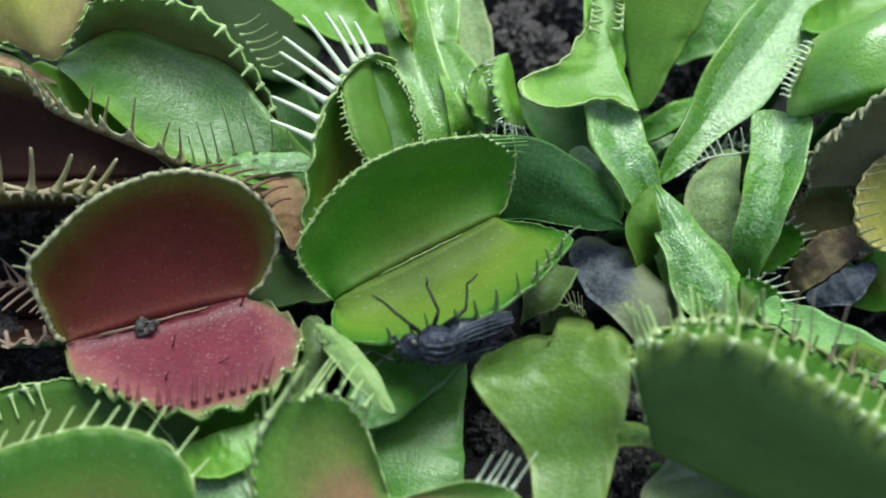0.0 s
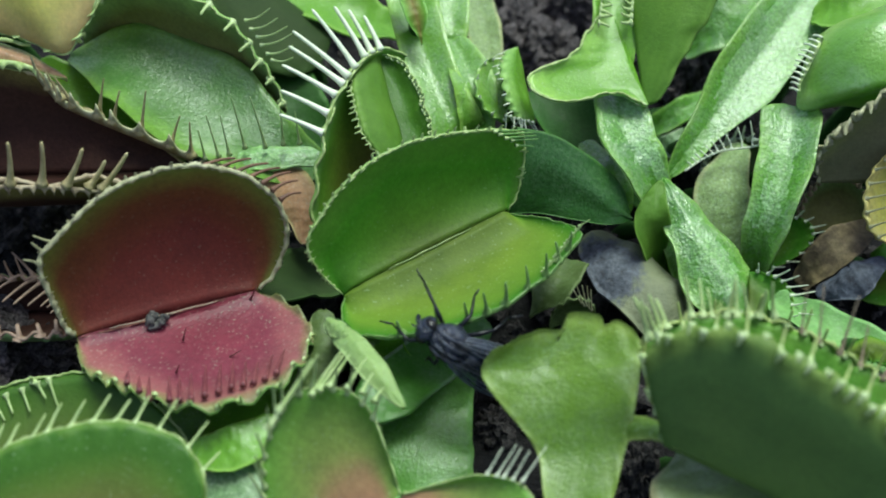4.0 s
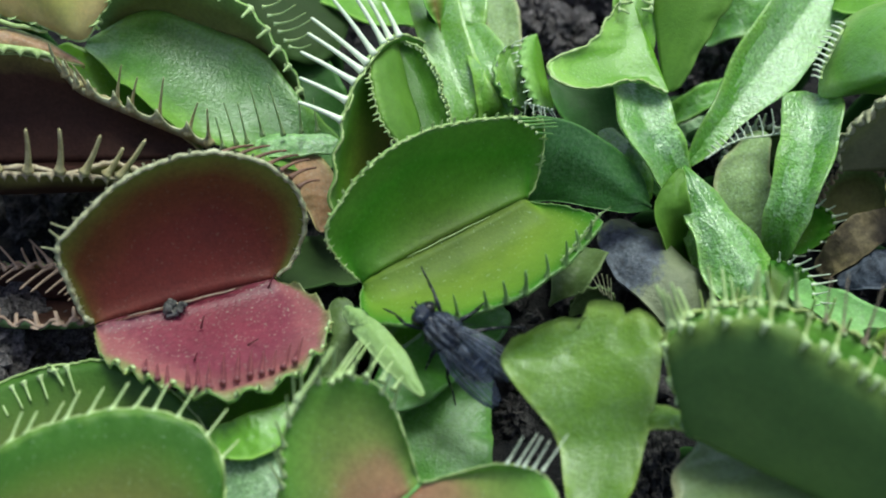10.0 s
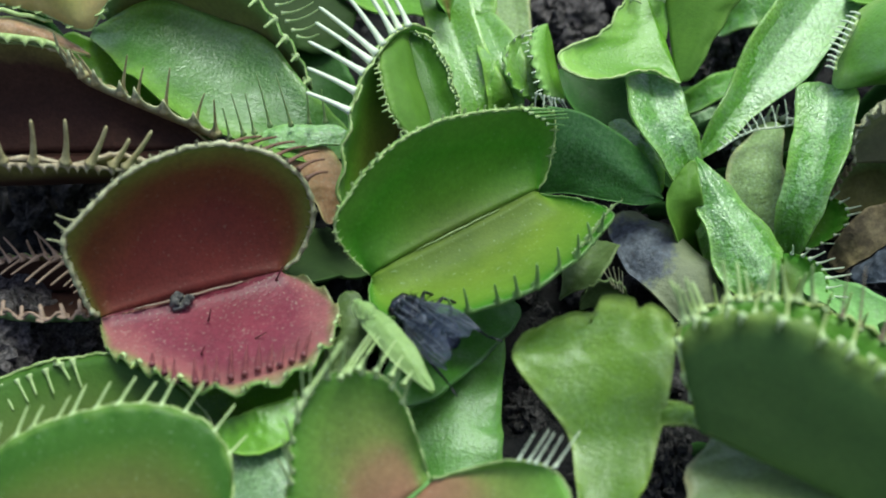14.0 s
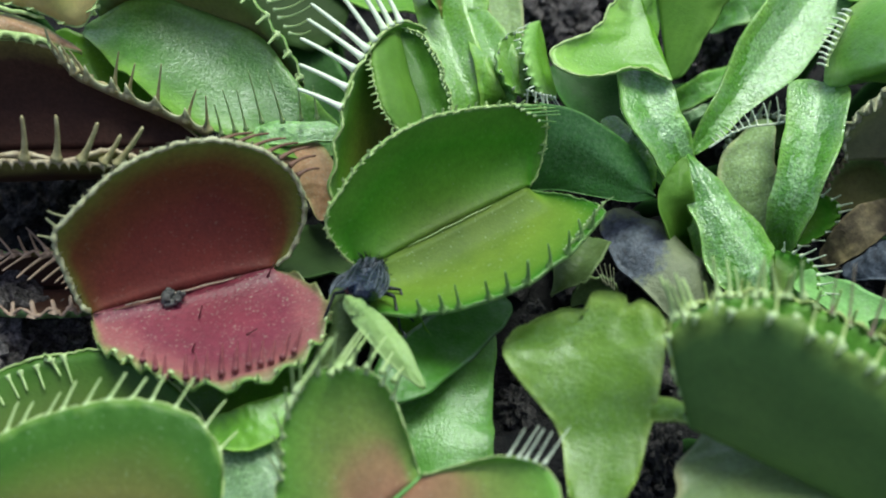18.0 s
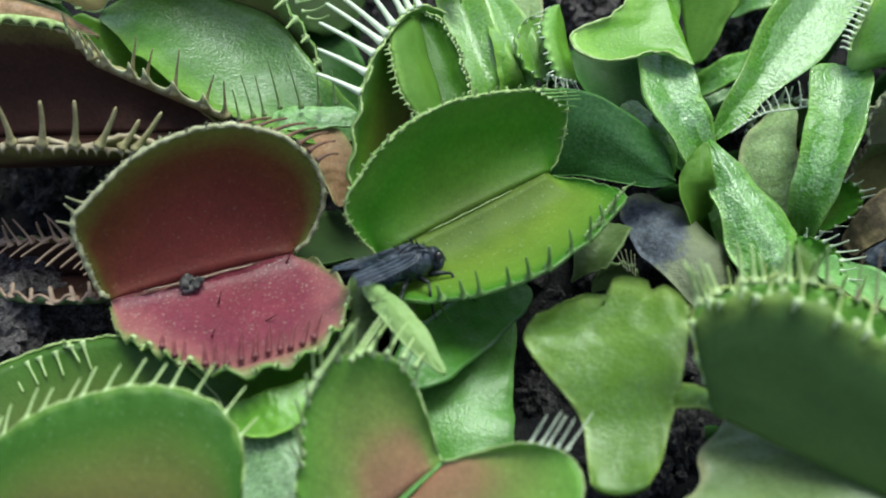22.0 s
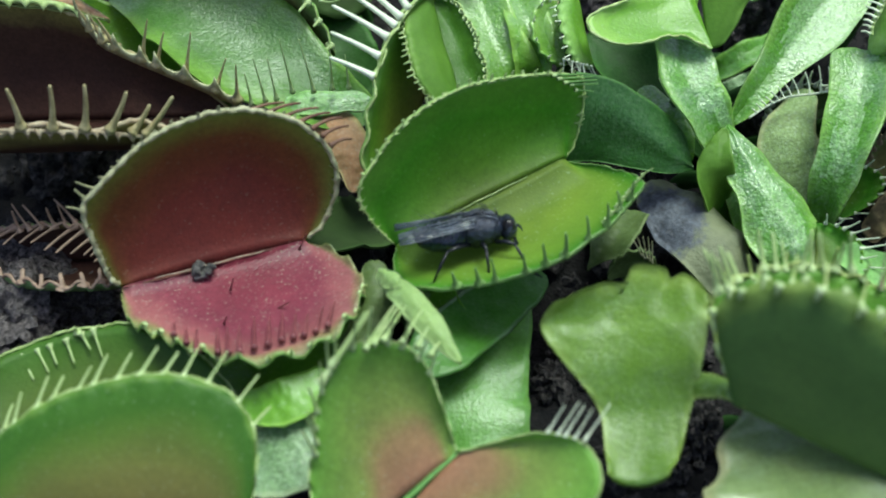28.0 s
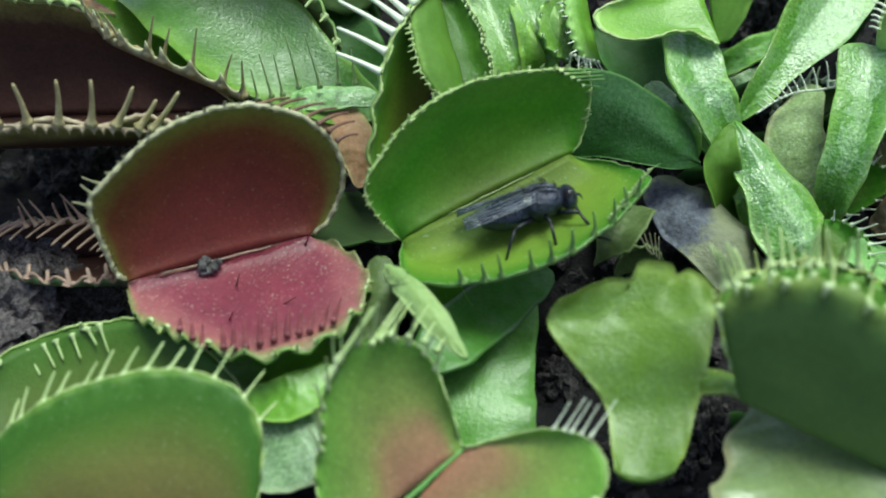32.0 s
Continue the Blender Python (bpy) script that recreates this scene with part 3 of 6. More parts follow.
def petiole(th, pts, widths, material, face=(0, -0.3, 0.95), fold=0.25, wave=0.25, thick=0.7, name="petiole", label="", n=44, keel=1.5, sheen_patch=None):
    """A winged leaf stalk: a folded, slightly wavy strip along a bent centre line. widths: half widths along it, or
    pairs of them, one for each wing.
    sheen_patch: where pale sky sheen is painted on it, from and to along the line and across it."""
    line = spline(pts, n)
    wl, ws = (smooth_values([w[e] if isinstance(w, tuple) else w for w in widths], n) for e in (0, 1))
    for k in range(n + 1):
        e = min(1, (min(k, n - k) + 0.25) / 4)
        ws[k] *= math.sqrt(1 - (1 - e) ** 2)
        wl[k] *= math.sqrt(1 - (1 - e) ** 2)
    faces_dir = [Vector(face).normalized()] * (n + 1)
    m = 20 if sheen_patch else 12
    seed = rng.uniform(0, 50)
    verts, blade, faces, slots = [], [], [], []
    for side in (0, 1):
        for k in range(n + 1):
            t = (line[min(k + 1, n)] - line[max(k - 1, 0)]).normalized()
            x = t.cross(faces_dir[k])
            x = x.normalized() if x.length > 1e-3 else t.orthogonal().normalized()
            z = x.cross(t)
            for j in range(m + 1):
                q = j / m * 2 - 1
                w = (ws if q > 0 else wl)[k] * (1 + 0.05 * noise.noise((k * 0.25, seed, math.copysign(1, q))))
                lift = fold * w * abs(q) ** keel + wave * w * abs(q) ** 2 * 0.4 * math.sin(6 * math.pi * k / n + seed + (1.4 if q > 0 else 0))
                p = line[k] + x * (w * q) + z * (lift + 0.12 * noise.noise((k * 0.3, q * 2, seed)))
                verts.append(p - z * ((thick * (0.35 + 0.65 * (1 - q * q))) if side else 0))
                blade.append(abs(q))
    row, half = m + 1, (n + 1) * (m + 1)
    for k in range(n):
        for j in range(m):
            q = (k * row + j, k * row + j + 1, (k + 1) * row + j + 1, (k + 1) * row + j)
            faces += [q, tuple(half + i for i in reversed(q))]
            # faces inside the patch get the pale colour of a painted highlight
            sheeny = False
            if sheen_patch:
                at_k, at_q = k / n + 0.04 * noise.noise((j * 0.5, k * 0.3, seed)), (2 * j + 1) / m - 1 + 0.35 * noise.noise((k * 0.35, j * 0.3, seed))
                sheeny = sheen_patch[0] < at_k < sheen_patch[1] and sheen_patch[2] < at_q < sheen_patch[3]
            slots += [2 if sheeny else 0, 1]
        for j in (0, m):
            q = (k * row + j, (k + 1) * row + j)
            faces.append((q[0], q[1], half + q[1], half + q[0]))
            slots.append(0)
    for k in (0, n):
        for j in range(m):
            q = (k * row + j, k * row + j + 1)
            faces.append((q[1], q[0], half + q[0], half + q[1]))
            slots.append(0)
    return part(name, verts, faces, [material, material, M_SHEEN] if sheen_patch else [material, material], th, label, slots, blade)


def loft(th, name, lines, material, thick=0.6, n=40, m=36, ruffle=0.0, label=""):
    """A leaf sheet swept across a few bent lines that run from its foot to its tip, side by side."""
    rows = [spline(line, n) for line in lines]
    seed = rng.uniform(0, 50)
    grid = []
    for k in range(n + 1):
        across = spline([r[k] for r in rows], m)
        grid.append(across)
    verts, blade, faces, slots = [], [], [], []
    for side in (0, 1):
        for k in range(n + 1):
            for j in range(m + 1):
                du = grid[min(k + 1, n)][j] - grid[max(k - 1, 0)][j]
                dv = grid[k][min(j + 1, m)] - grid[k][max(j - 1, 0)]
                z = dv.cross(du).normalized()
                if z.z < 0:
                    z = -z
                q = abs(j / m * 2 - 1)
                e = max(q, k / n) if k > n * 0.6 else q
                lift = 0.3 * noise.noise((k / n * 2.2, j / m * 2.2, seed)) + ruffle * e ** 6 * noise.noise((k / n * 9 + j / m * 9, seed, 0))
                verts.append(grid[k][j] + z * (lift - (thick * (1.05 - e ** 4) if side else 0)))
                blade.append(max(q ** 3, (k / n) ** 8))
    row, half = m + 1, (n + 1) * (m + 1)
    for k in range(n):
        for j in range(m):
            q = (k * row + j, k * row + j + 1, (k + 1) * row + j + 1, (k + 1) * row + j)
            faces += [q, tuple(half + i for i in reversed(q))]
        for j in (0, m):
            q = (k * row + j, (k + 1) * row + j)
            faces.append((q[0], q[1], half + q[1], half + q[0]))
    for k in (0, n):
        for j in range(m):
            q = (k * row + j, k * row + j + 1)
            faces.append((q[1], q[0], half + q[0], half + q[1]))
    return part(name, verts, faces, material, th, label, None, blade)


def fan(left, right, tops, belly=0.6, foot=0.0):
    """Lines for loft(): between two edges, each ending at its own point of the ragged top."""
    lines = []
    for i, top in enumerate(tops):
        f = i / (len(tops) - 1)
        low = [Vector(a).lerp(Vector(b), f) - Vector((0, -0.7, 0.7)) * (-belly * 4 * f * (1 - f)) * (k / len(left)) for k, (a, b) in enumerate(zip(left, right))]
        low[0] += Vector((0, -0.7, -0.7)) * foot * 4 * f * (1 - f)
        lines.append([*low, top])
    return lines


def stem(th, at, root=None, radius=0.7, material=None):
    """The hidden foot of a leaf, from a point under its blade down into the soil."""
    at = Vector(at)
    root = Vector(root) if root else Vector((at.x * 0.9, at.y + 7, -2))
    mid = at.lerp(root, 0.55) + Vector((0, 2, -1))
    pts = spline([at, mid, root], 12)
    v, f = tube(pts, [radius * (1 + 0.4 * k / 12) for k in range(13)], 8)
    return part("stalk", v, f, material or M_DEEP, th)


def teeth_row(parent, a, b, n, way, length, material, spread=0.15, bend=0.2, thick=1.0):
    a, b, way = Vector(a), Vector(b), Vector(way)
    for k in range(n):
        p = a.lerp(b, (k + rng.uniform(-0.2, 0.2)) / max(1, n - 1))
        w = way.normalized() + Vector([rng.uniform(-spread, spread) for _ in range(3)])
        tooth(parent, p, w, UP, length * rng.uniform(0.75, 1.2), material, bend * rng.choice((-1, 0.5, 1)), thick * rng.uniform(0.85, 1.15))


def spine(parent, base, tip, radius, material, bow=(0, 0, 0), foot=1.8, blunt=0.55):
    """One tooth of its own shape, from its broad foot to a blunt tip."""
    base, tip, bow = Vector(base), Vector(tip), Vector(bow)
    fs = (0, 0.06, 0.14, 0.26, 0.42, 0.6, 0.8, 0.95, 1.0)
    pts = [base.lerp(tip, f) + bow * math.sin(math.pi * f) for f in fs]
    rad = [radius * (blunt + (1 - blunt) * (1 - f) + (foot - 1) * math.exp(-f * 11)) for f in fs]
    rad[-1] *= 0.5
    v, f = tube(pts, rad, 8)
    return part("tooth", v, f, [material, FEET.get(material.name, material)], parent, "", [1] * 16 + [0] * (len(f) - 16))


def webbed(parent, feet, way, rise, material, depth=0.5, thick=0.16, per=10):
    """A margin whose edge sags in round scallops from tooth to tooth."""
    feet, way = [Vector(p) for p in feet], Vector(way).normalized()
    n = (len(feet) - 1) * per
    line = spline(feet, n)
    verts, faces = [], []
    for k, p in enumerate(line):
        f = k % per / per
        h = rise * abs(2 * f - 1) ** 3 + 0.05 * noise.noise((k * 0.7, p.x, 0))
        t = (line[min(k + 1, n)] - line[max(k - 1, 0)]).normalized()
        z = t.cross(way).normalized() * thick
        verts += [p - way * depth + z, p + way * h + z * 0.5, p + way * h - z * 0.5, p - way * depth - z]
    for k in range(n):
        a, b = k * 4, k * 4 + 4
        faces += [(a + i, a + (i + 1) % 4, b + (i + 1) % 4, b + i) for i in range(4)]
    return part("margin", verts, faces, material, parent)


LEAVES = "leaves of the flytrap clump"


def leaf(label, base, category="plant leaf"):
    return thing("flytrap_leaf", base, label, category, LEAVES)


# ---- soil ----
def soil():
    verts, faces = [], []
    xs = np.concatenate([[-220, -110], np.linspace(-70, 70, 121), [110, 220]])
    ys = np.concatenate([[-90, -40], np.linspace(0, 170, 141), [220, 320]])
    for y in ys:
        for x in xs:
            near = 1 if (-75 < x < 75 and -5 < y < 175) else 0
            p = Vector((x, y, 0))
            z = near * (1.6 * noise.noise(p * 0.09) + 1.1 * noise.noise(p * 0.31) + 0.5 * noise.noise(p * 0.9)) - 0.6
            verts.append((x, y, z))
    w = len(xs)
    for j in range(len(ys) - 1):
        for i in range(w - 1):
            faces.append((j * w + i, j * w + i + 1, (j + 1) * w + i + 1, (j + 1) * w + i))
    me = bpy.data.meshes.new("ground")
    me.from_pydata([tuple(Vector(v) * MM) for v in verts], [], faces)
    me.materials.append(M_SOIL)
    me.polygons.foreach_set("use_smooth", [True] * len(me.polygons))
    tagged(new("ground", me), "dark moist crumbly peat soil under the plants", "soil", "", "structure")


def crumb(centre, size, seed, verts, faces):
    bm = bmesh.new()
    bmesh.ops.create_icosphere(bm, subdivisions=4 if size > 1.2 else 2, radius=1)
    k = len(verts)
    r = random.Random(seed)
    sx, sy, sz = (r.uniform(0.7, 1.25) for _ in range(3))
    for v in bm.verts:
        q = v.co.normalized()
        d = 1 + 0.45 * noise.noise(q * 1.7 + Vector((seed * 3.1, 0, 0))) + 0.35 * noise.noise(q * 3.5 + Vector((0, seed, 0))) + 0.4 * noise.noise(q * 8 + Vector((seed, 0, 0)))
        verts.append(Vector(centre) + Vector((q.x * sx, q.y * sy, q.z * sz)) * size * d)
    faces += [tuple(k + v.index for v in f.verts) for f in bm.faces]
    bm.free()


def crumbs():
    r = random.Random(3)
    verts, faces = [], []
    for i in range(4200):
        x, y = r.uniform(-55, 60), r.uniform(30, 165)
        crumb((x, y, r.uniform(-0.6, 0.5)), r.choice((0.16, 0.22, 0.3, 0.4, 0.5, 0.7, 1.1)) * r.uniform(0.8, 1.2), i + 1, verts, faces)
    me = bpy.data.meshes.new("soil_crumbs")
    me.from_pydata([tuple(v * MM) for v in verts], [], faces)
    me.materials.append(M_CLUMP)
    me.polygons.foreach_set("use_smooth", [False] * len(me.polygons))
    tagged(new("soil_crumbs", me), "loose crumbs of dark brown peat", "soil", "", "stuff")


def clod(at, size, seed, material=M_CLUMP):
    verts, faces = [], []
    crumb((0, 0, 0), size, seed, verts, faces)
    me = bpy.data.meshes.new("soil_clod")
    me.from_pydata([tuple(v * MM) for v in verts], [], faces)
    me.materials.append(material)
    me.polygons.foreach_set("use_smooth", [False] * len(me.polygons))
    ob = new("soil_clod", me)
    ob.location = Vector(at) * MM
    tagged(ob, "rough brown clod of peat lying on the soil", "soil clod", "clods of peat")


soil()
crumbs()

# ---- the two open traps in the middle ----
red = leaf("wide open flytrap with deep red inside and prey remains", (-16.7, 75.7, 0.3))
R0, R1, RU, RL = (-29.1, 64.1, 8.5), (-15.7, 68.7, 8.8), (-19.5, 70.6, 20.6), (-15.6, 54.9, 12.1)
lobe(red, "upper_lobe", R0, R1, RU, RL, [M_RED, M_LOBE_BACK], round_hinge=1.3, teeth=30, tlen=0.5, lean=-40, tmat=M_TOOTH_T, cup=0.12, rim=0.34, scallop=0.1, tthick=0.6, prof=[7.1, 7.7, 8.1, 8.6, 9.3, 10.3, 11.0, 10.9, 11.0, 11.2, 11.6, 11.9, 12.2, 12.5, 12.8, 13.1, 13.2, 13.2, 13.0, 12.7, 12.1, 11.2, 10.0, 8.8, 7.2])
teeth_row(red, (-32.0, 68.1, 12.5), (-30.8, 69.0, 14.0), 3, (-0.9, 0.1, 0.3), 1.4, M_TOOTH_T, 0.15, 0.3, 0.5)
for base, tip in (((-19.3, 72.1, 19.0), (-16.8, 74.0, 18.3)), ((-18.1, 72.1, 18.7), (-15.6, 74.2, 18.1)), ((-16.8, 72.0, 18.5), (-14.3, 74.1, 17.7)), ((-15.6, 71.8, 18.2), (-13.4, 73.9, 17.4)), ((-14.6, 71.5, 17.9), (-12.5, 73.4, 17.4)), ((-13.8, 71.2, 17.5), (-12.0, 73.0, 16.9)), ((-13.2, 70.8, 16.9), (-11.7, 72.0, 16.5))):
    spine(red, base, tip, 0.16, M_BARK, (0, 0, 0.25))
lobe(red, "lower_lobe", R0, R1, RL, RU, [M_PINK, M_LOBE_BACK], round_hinge=1.3, teeth=16, tlen=0.7, lean=10, tmat=M_TOOTH_Y, cup=0.08, span=(0.25, 0.8), scallop=0.5, tthick=0.45, prof=[7.1, 7.2, 7.5, 7.8, 8.1, 8.4, 8.6, 8.7, 9.2, 9.8, 10.5, 11.7, 12.8, 13.7, 14.0, 14.4, 14.3, 13.9, 13.3, 12.6, 11.7, 10.5, 9.4, 8.2, 7.1])
for base, tip in (((-22.3, 56.1, 11.7), (-22.9, 58.4, 10.6)), ((-21.5, 55.4, 11.7), (-22.1, 58.2, 10.7)), ((-20.0, 55.3, 11.7), (-20.7, 58.5, 10.5)), ((-18.4, 55.0, 12.2), (-19.2, 58.8, 10.4)), ((-17.6, 55.8, 11.6), (-18.3, 60.0, 9.9)), ((-15.8, 56.6, 11.5), (-16.3, 60.3, 10.0)), ((-14.3, 57.0, 11.5), (-14.4, 60.0, 10.3)), ((-12.7, 57.7, 11.8), (-12.6, 61.5, 10.0)), ((-23.3, 56.8, 11.8), (-23.8, 58.9, 10.5)), ((-16.7, 56.2, 11.5), (-17.2, 60.1, 9.95)), ((-19.2, 55.1, 11.95), (-20.0, 58.6, 10.45)), ((-13.5, 57.3, 11.6), (-13.4, 60.8, 10.15)), ((-15.0, 56.8, 11.5), (-15.3, 60.1, 10.2))):
    spine(red, Vector(base) + UP * 0.25, Vector(tip) + UP * 0.3, 0.22, M_TOOTH_DR, (0, 0, 0.12), 1.2, 0.2)
for base, tip in (((-20.7, 63.5, 9.0), (-20.3, 63.5, 10.4)), ((-16.8, 61.5, 9.4), (-15.9, 61.4, 10.2)), ((-20.6, 59.9, 9.5), (-20.2, 59.7, 10.6)), ((-16.0, 67.8, 8.9), (-15.3, 67.8, 10.6))):
    spine(red, base, tip, 0.07, M_TOOTH_DR)
petiole(red, [(-28.8, 63.8, 8.85), (-24.5, 65.2, 9.05), (-20.0, 66.8, 9.2), (-16.0, 68.3, 9.1)], [0.05, 0.13, 0.11, 0.03], M_MIDRIB, face=(0.2, -0.6, 0.8), fold=0.3, wave=0.1, name="midrib", label="pale tan midrib")
midrib(red, (-26.5, 64.4, 9.25), (-18.5, 67.1, 9.45), M_RIB, 0.045, 0.06)
# the shadow beside the red trap is put into this stalk's colour
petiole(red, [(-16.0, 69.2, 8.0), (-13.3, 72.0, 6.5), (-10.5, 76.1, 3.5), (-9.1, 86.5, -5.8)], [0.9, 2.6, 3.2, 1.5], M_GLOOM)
stem(red, (-15.5, 70.3, 6.2))

green = leaf("open bright green flytrap with short marginal teeth", (9.3, 87.6, 3.7))
G0, G1, GU, GL = (-8.5, 67.4, 9.7), (4.5, 75.3, 11.2), (-4.0, 73.2, 20.4), (2.9, 62.3, 13.8)
lobe(green, "upper_lobe", G0, G1, GU, GL, [M_LOBE, M_LOBE_BACK], teeth=30, tlen=0.5, lean=-45, tmat=M_TOOTH_G, cup=0.07, rim=0.16, tthick=0.6, scallop=0.06, round_hinge=3.2, prof=[7.6, 8.2, 8.9, 9.7, 10.7, 10.9, 10.6, 10.5, 10.4, 10.4, 10.3, 10.2, 10.1, 10.1, 10.1, 10.2, 10.4, 10.7, 11.2, 11.8, 12.2, 11.1, 9.9, 9.0, 7.7])
lobe(green, "lower_lobe", G0, G1, GL, GU, [M_LOBE_LIME, M_LOBE_BACK], teeth=10, tlen=2.2, lean=62, tmat=M_TOOTH_L, cup=0.1, span=(0.28, 0.74), tthick=0.5, rim=0.09, scallop=0.05, round_hinge=3.2, prof=[7.6, 8.4, 9.2, 10.2, 10.7, 10.6, 10.6, 10.5, 10.5, 10.6, 10.7, 10.8, 11.0, 11.1, 11.1, 11.3, 11.5, 11.7, 12.0, 12.6, 11.8, 10.4, 9.2, 8.3, 7.6])
midrib(green, (-5.0, 68.7, 11.4), (1.5, 72.6, 12.1), M_TOOTH_G, 0.04, 0.05)
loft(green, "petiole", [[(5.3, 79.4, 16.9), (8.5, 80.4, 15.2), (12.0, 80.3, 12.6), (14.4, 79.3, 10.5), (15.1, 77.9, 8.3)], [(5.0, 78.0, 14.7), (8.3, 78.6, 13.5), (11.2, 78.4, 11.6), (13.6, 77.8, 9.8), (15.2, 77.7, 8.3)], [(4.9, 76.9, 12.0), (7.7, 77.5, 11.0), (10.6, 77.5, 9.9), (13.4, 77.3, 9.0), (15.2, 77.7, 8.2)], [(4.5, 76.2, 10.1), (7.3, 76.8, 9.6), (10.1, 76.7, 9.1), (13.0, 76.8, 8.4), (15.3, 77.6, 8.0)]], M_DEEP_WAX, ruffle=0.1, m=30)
for base, tip in (((3.2, 76.7, 18.7), (5.8, 77.4, 18.3)), ((3.6, 76.7, 18.4), (6.4, 77.3, 18.1)), ((4.1, 76.6, 18.1), (6.7, 77.3, 17.8)), ((4.6, 76.7, 17.8), (6.8, 77.2, 17.5)), ((5.0, 76.7, 17.3), (6.5, 77.0, 16.9))):
    spine(green, base, tip, 0.1, M_TOOTH_D)
teeth_row(green, (9.7, 69.8, 15.0), (6.7, 66.0, 13.9), 14, (0.6, -0.1, 0.75), 1.0, M_TOOTH_G, 0.15, 0.2, 0.22)
stem(green, (8.6, 81.1, 8.5))

# ---- the large traps near the eye ----
near = leaf("large green flytrap with painted shade outside and two rows of pale teeth", (9.2, 53.1, 0.3))
N0, N1, NF, NB = (14.4, 50.8, 13.6), (32.6, 41.5, 11.3), (21.2, 50.5, 24.6), (25.1, 58.6, 17.1)
lobe(near, "front_lobe", N0, N1, NF, NB, [M_LOBE, M_LOBE_SHADE], teeth=19, tlen=2.2, lean=55, tmat=M_TOOTH_Y, cup=0.06, thick=0.8, tthick=0.42, scallop=0.5, span=(0.1, 0.95), barbs=36, prof=[10.3, 11.4, 12.9, 14.8, 15.2, 14.9, 14.3, 13.5, 12.3, 11.3, 10.6, 10.0, 9.6, 9.3, 9.1, 9.0, 8.9, 9.0, 9.1, 9.3, 9.5, 9.7, 9.9, 10.1, 10.3])
lobe(near, "back_lobe", N0, N1, NB, NF, [M_LOBE, M_LOBE_BACK], teeth=24, tlen=1.9, lean=30, tmat=M_TOOTH_Y, cup=0.10, thick=0.8, tthick=0.45, scallop=0.5, rim=0.25, prof=[10.5, 11.7, 14.0, 15.4, 15.4, 15.0, 14.5, 13.7, 12.9, 12.1, 11.5, 10.9, 10.6, 10.3, 10.1, 10.0, 10.0, 9.9, 10.0, 10.1, 10.1, 10.2, 10.3, 10.3, 10.3])
loft(near, "petiole", fan(
    [(6.2, 47.1, 10.1), (6.1, 49.2, 10.3), (5.9, 51.3, 10.9), (5.0, 52.5, 11.9), (3.8, 53.6, 12.8), (2.4, 55.2, 13.7), (2.0, 56.5, 14.1)],
    [(10.2, 47.0, 10.6), (11.0, 48.5, 10.7), (11.7, 50.9, 11.5), (12.2, 52.1, 12.5), (12.5, 53.4, 14.1), (12.9, 55.3, 15.2), (13.1, 56.4, 15.6)],
    [(2.7, 56.8, 15.5), (4.8, 57.9, 16.0), (6.1, 58.4, 16.1), (7.8, 58.6, 15.9), (8.3, 59.6, 16.5), (10.3, 59.5, 16.4), (10.7, 58.9, 16.1), (11.6, 59.0, 16.4), (12.6, 58.3, 16.2), (13.1, 57.2, 15.8)], -0.5, 0.7), M_SPADE, ruffle=0.3, m=64)
petiole(near, [(10.9, 52.9, 12.1), (12.5, 52.2, 13.2), (13.9, 51.1, 14.2), (15.3, 49.9, 14.4)], [1.0, 0.85, 0.65, 0.6], M_SPADE, face=(0, -0.4, 0.9), name="neck", fold=-0.4, wave=0)
teeth_row(near, (12.9, 54.8, 19.0), (14.2, 55.1, 20.0), 5, (-0.35, 0.5, 0.7), 2.6, M_TOOTH_G, 0.15, 0.2, 0.6)
teeth_row(near, (15.8, 55.9, 20.1), (21.2, 55.9, 20.1), 8, (-0.1, 0.6, 0.7), 2.6, M_TOOTH_G, 0.3, 0.3, 0.5)
teeth_row(near, (22.8, 54.5, 20.2), (27.6, 51.8, 18.8), 5, (0.2, 0.6, 0.7), 3.6, M_STICK, 0.3, 0.4, 0.35)
stem(near, (8.8, 49.2, 9.9), (9.5, 55.7, -1.3))

low = leaf("half open green flytrap with blushed outside and long pale teeth", (-32.9, 58.7, -11.0))
L0, L1 = (-36.0, 47.7, 4.8), (-17.8, 48.1, 5.2)
lobe(low, "front_lobe", (-34.0, 44.2, 8.4), (-16.8, 44.5, 8.7), (-23.7, 51.0, 15.2), (-28.4, 60.4, 7.6), [M_LOBE, M_BLUSH_OUT], teeth=15, tlen=2.5, lean=15, cup=0.06, tthick=0.42, sway=(0.35, 0, 0), rim=0.16, span=(0.1, 0.8), prof=[8.6, 8.9, 9.3, 9.5, 9.5, 9.4, 9.1, 9.0, 8.9, 8.9, 8.8, 8.9, 9.1, 9.4, 9.7, 10.1, 10.5, 10.8, 11.0, 10.9, 10.5, 9.8, 9.3, 8.9, 8.6])
lobe(low, "back_lobe", L0, L1, (-28.9, 60.3, 8.9), (-23.2, 49.7, 16.7), [M_OLIVE_IN, M_LOBE_BACK], teeth=6, tlen=0.8, lean=75, cup=0.12, tthick=0.55, rim=0.14, prof=[9.1, 10.3, 11.5, 12.4, 13.3, 13.9, 14.3, 14.1, 13.8, 13.4, 13.2, 13.1, 12.9, 12.6, 12.3, 11.8, 11.4, 11.0, 10.7, 10.4, 10.2, 9.9, 9.7, 9.4, 9.1])
midrib(low, L0, L1)
teeth_row(low, (-37.9, 57.7, 7.0), (-30.1, 59.8, 9.0), 8, (0.35, -0.6, -0.4), 1.9, M_TOOTH_G, 0.1, 0.2, 0.45)
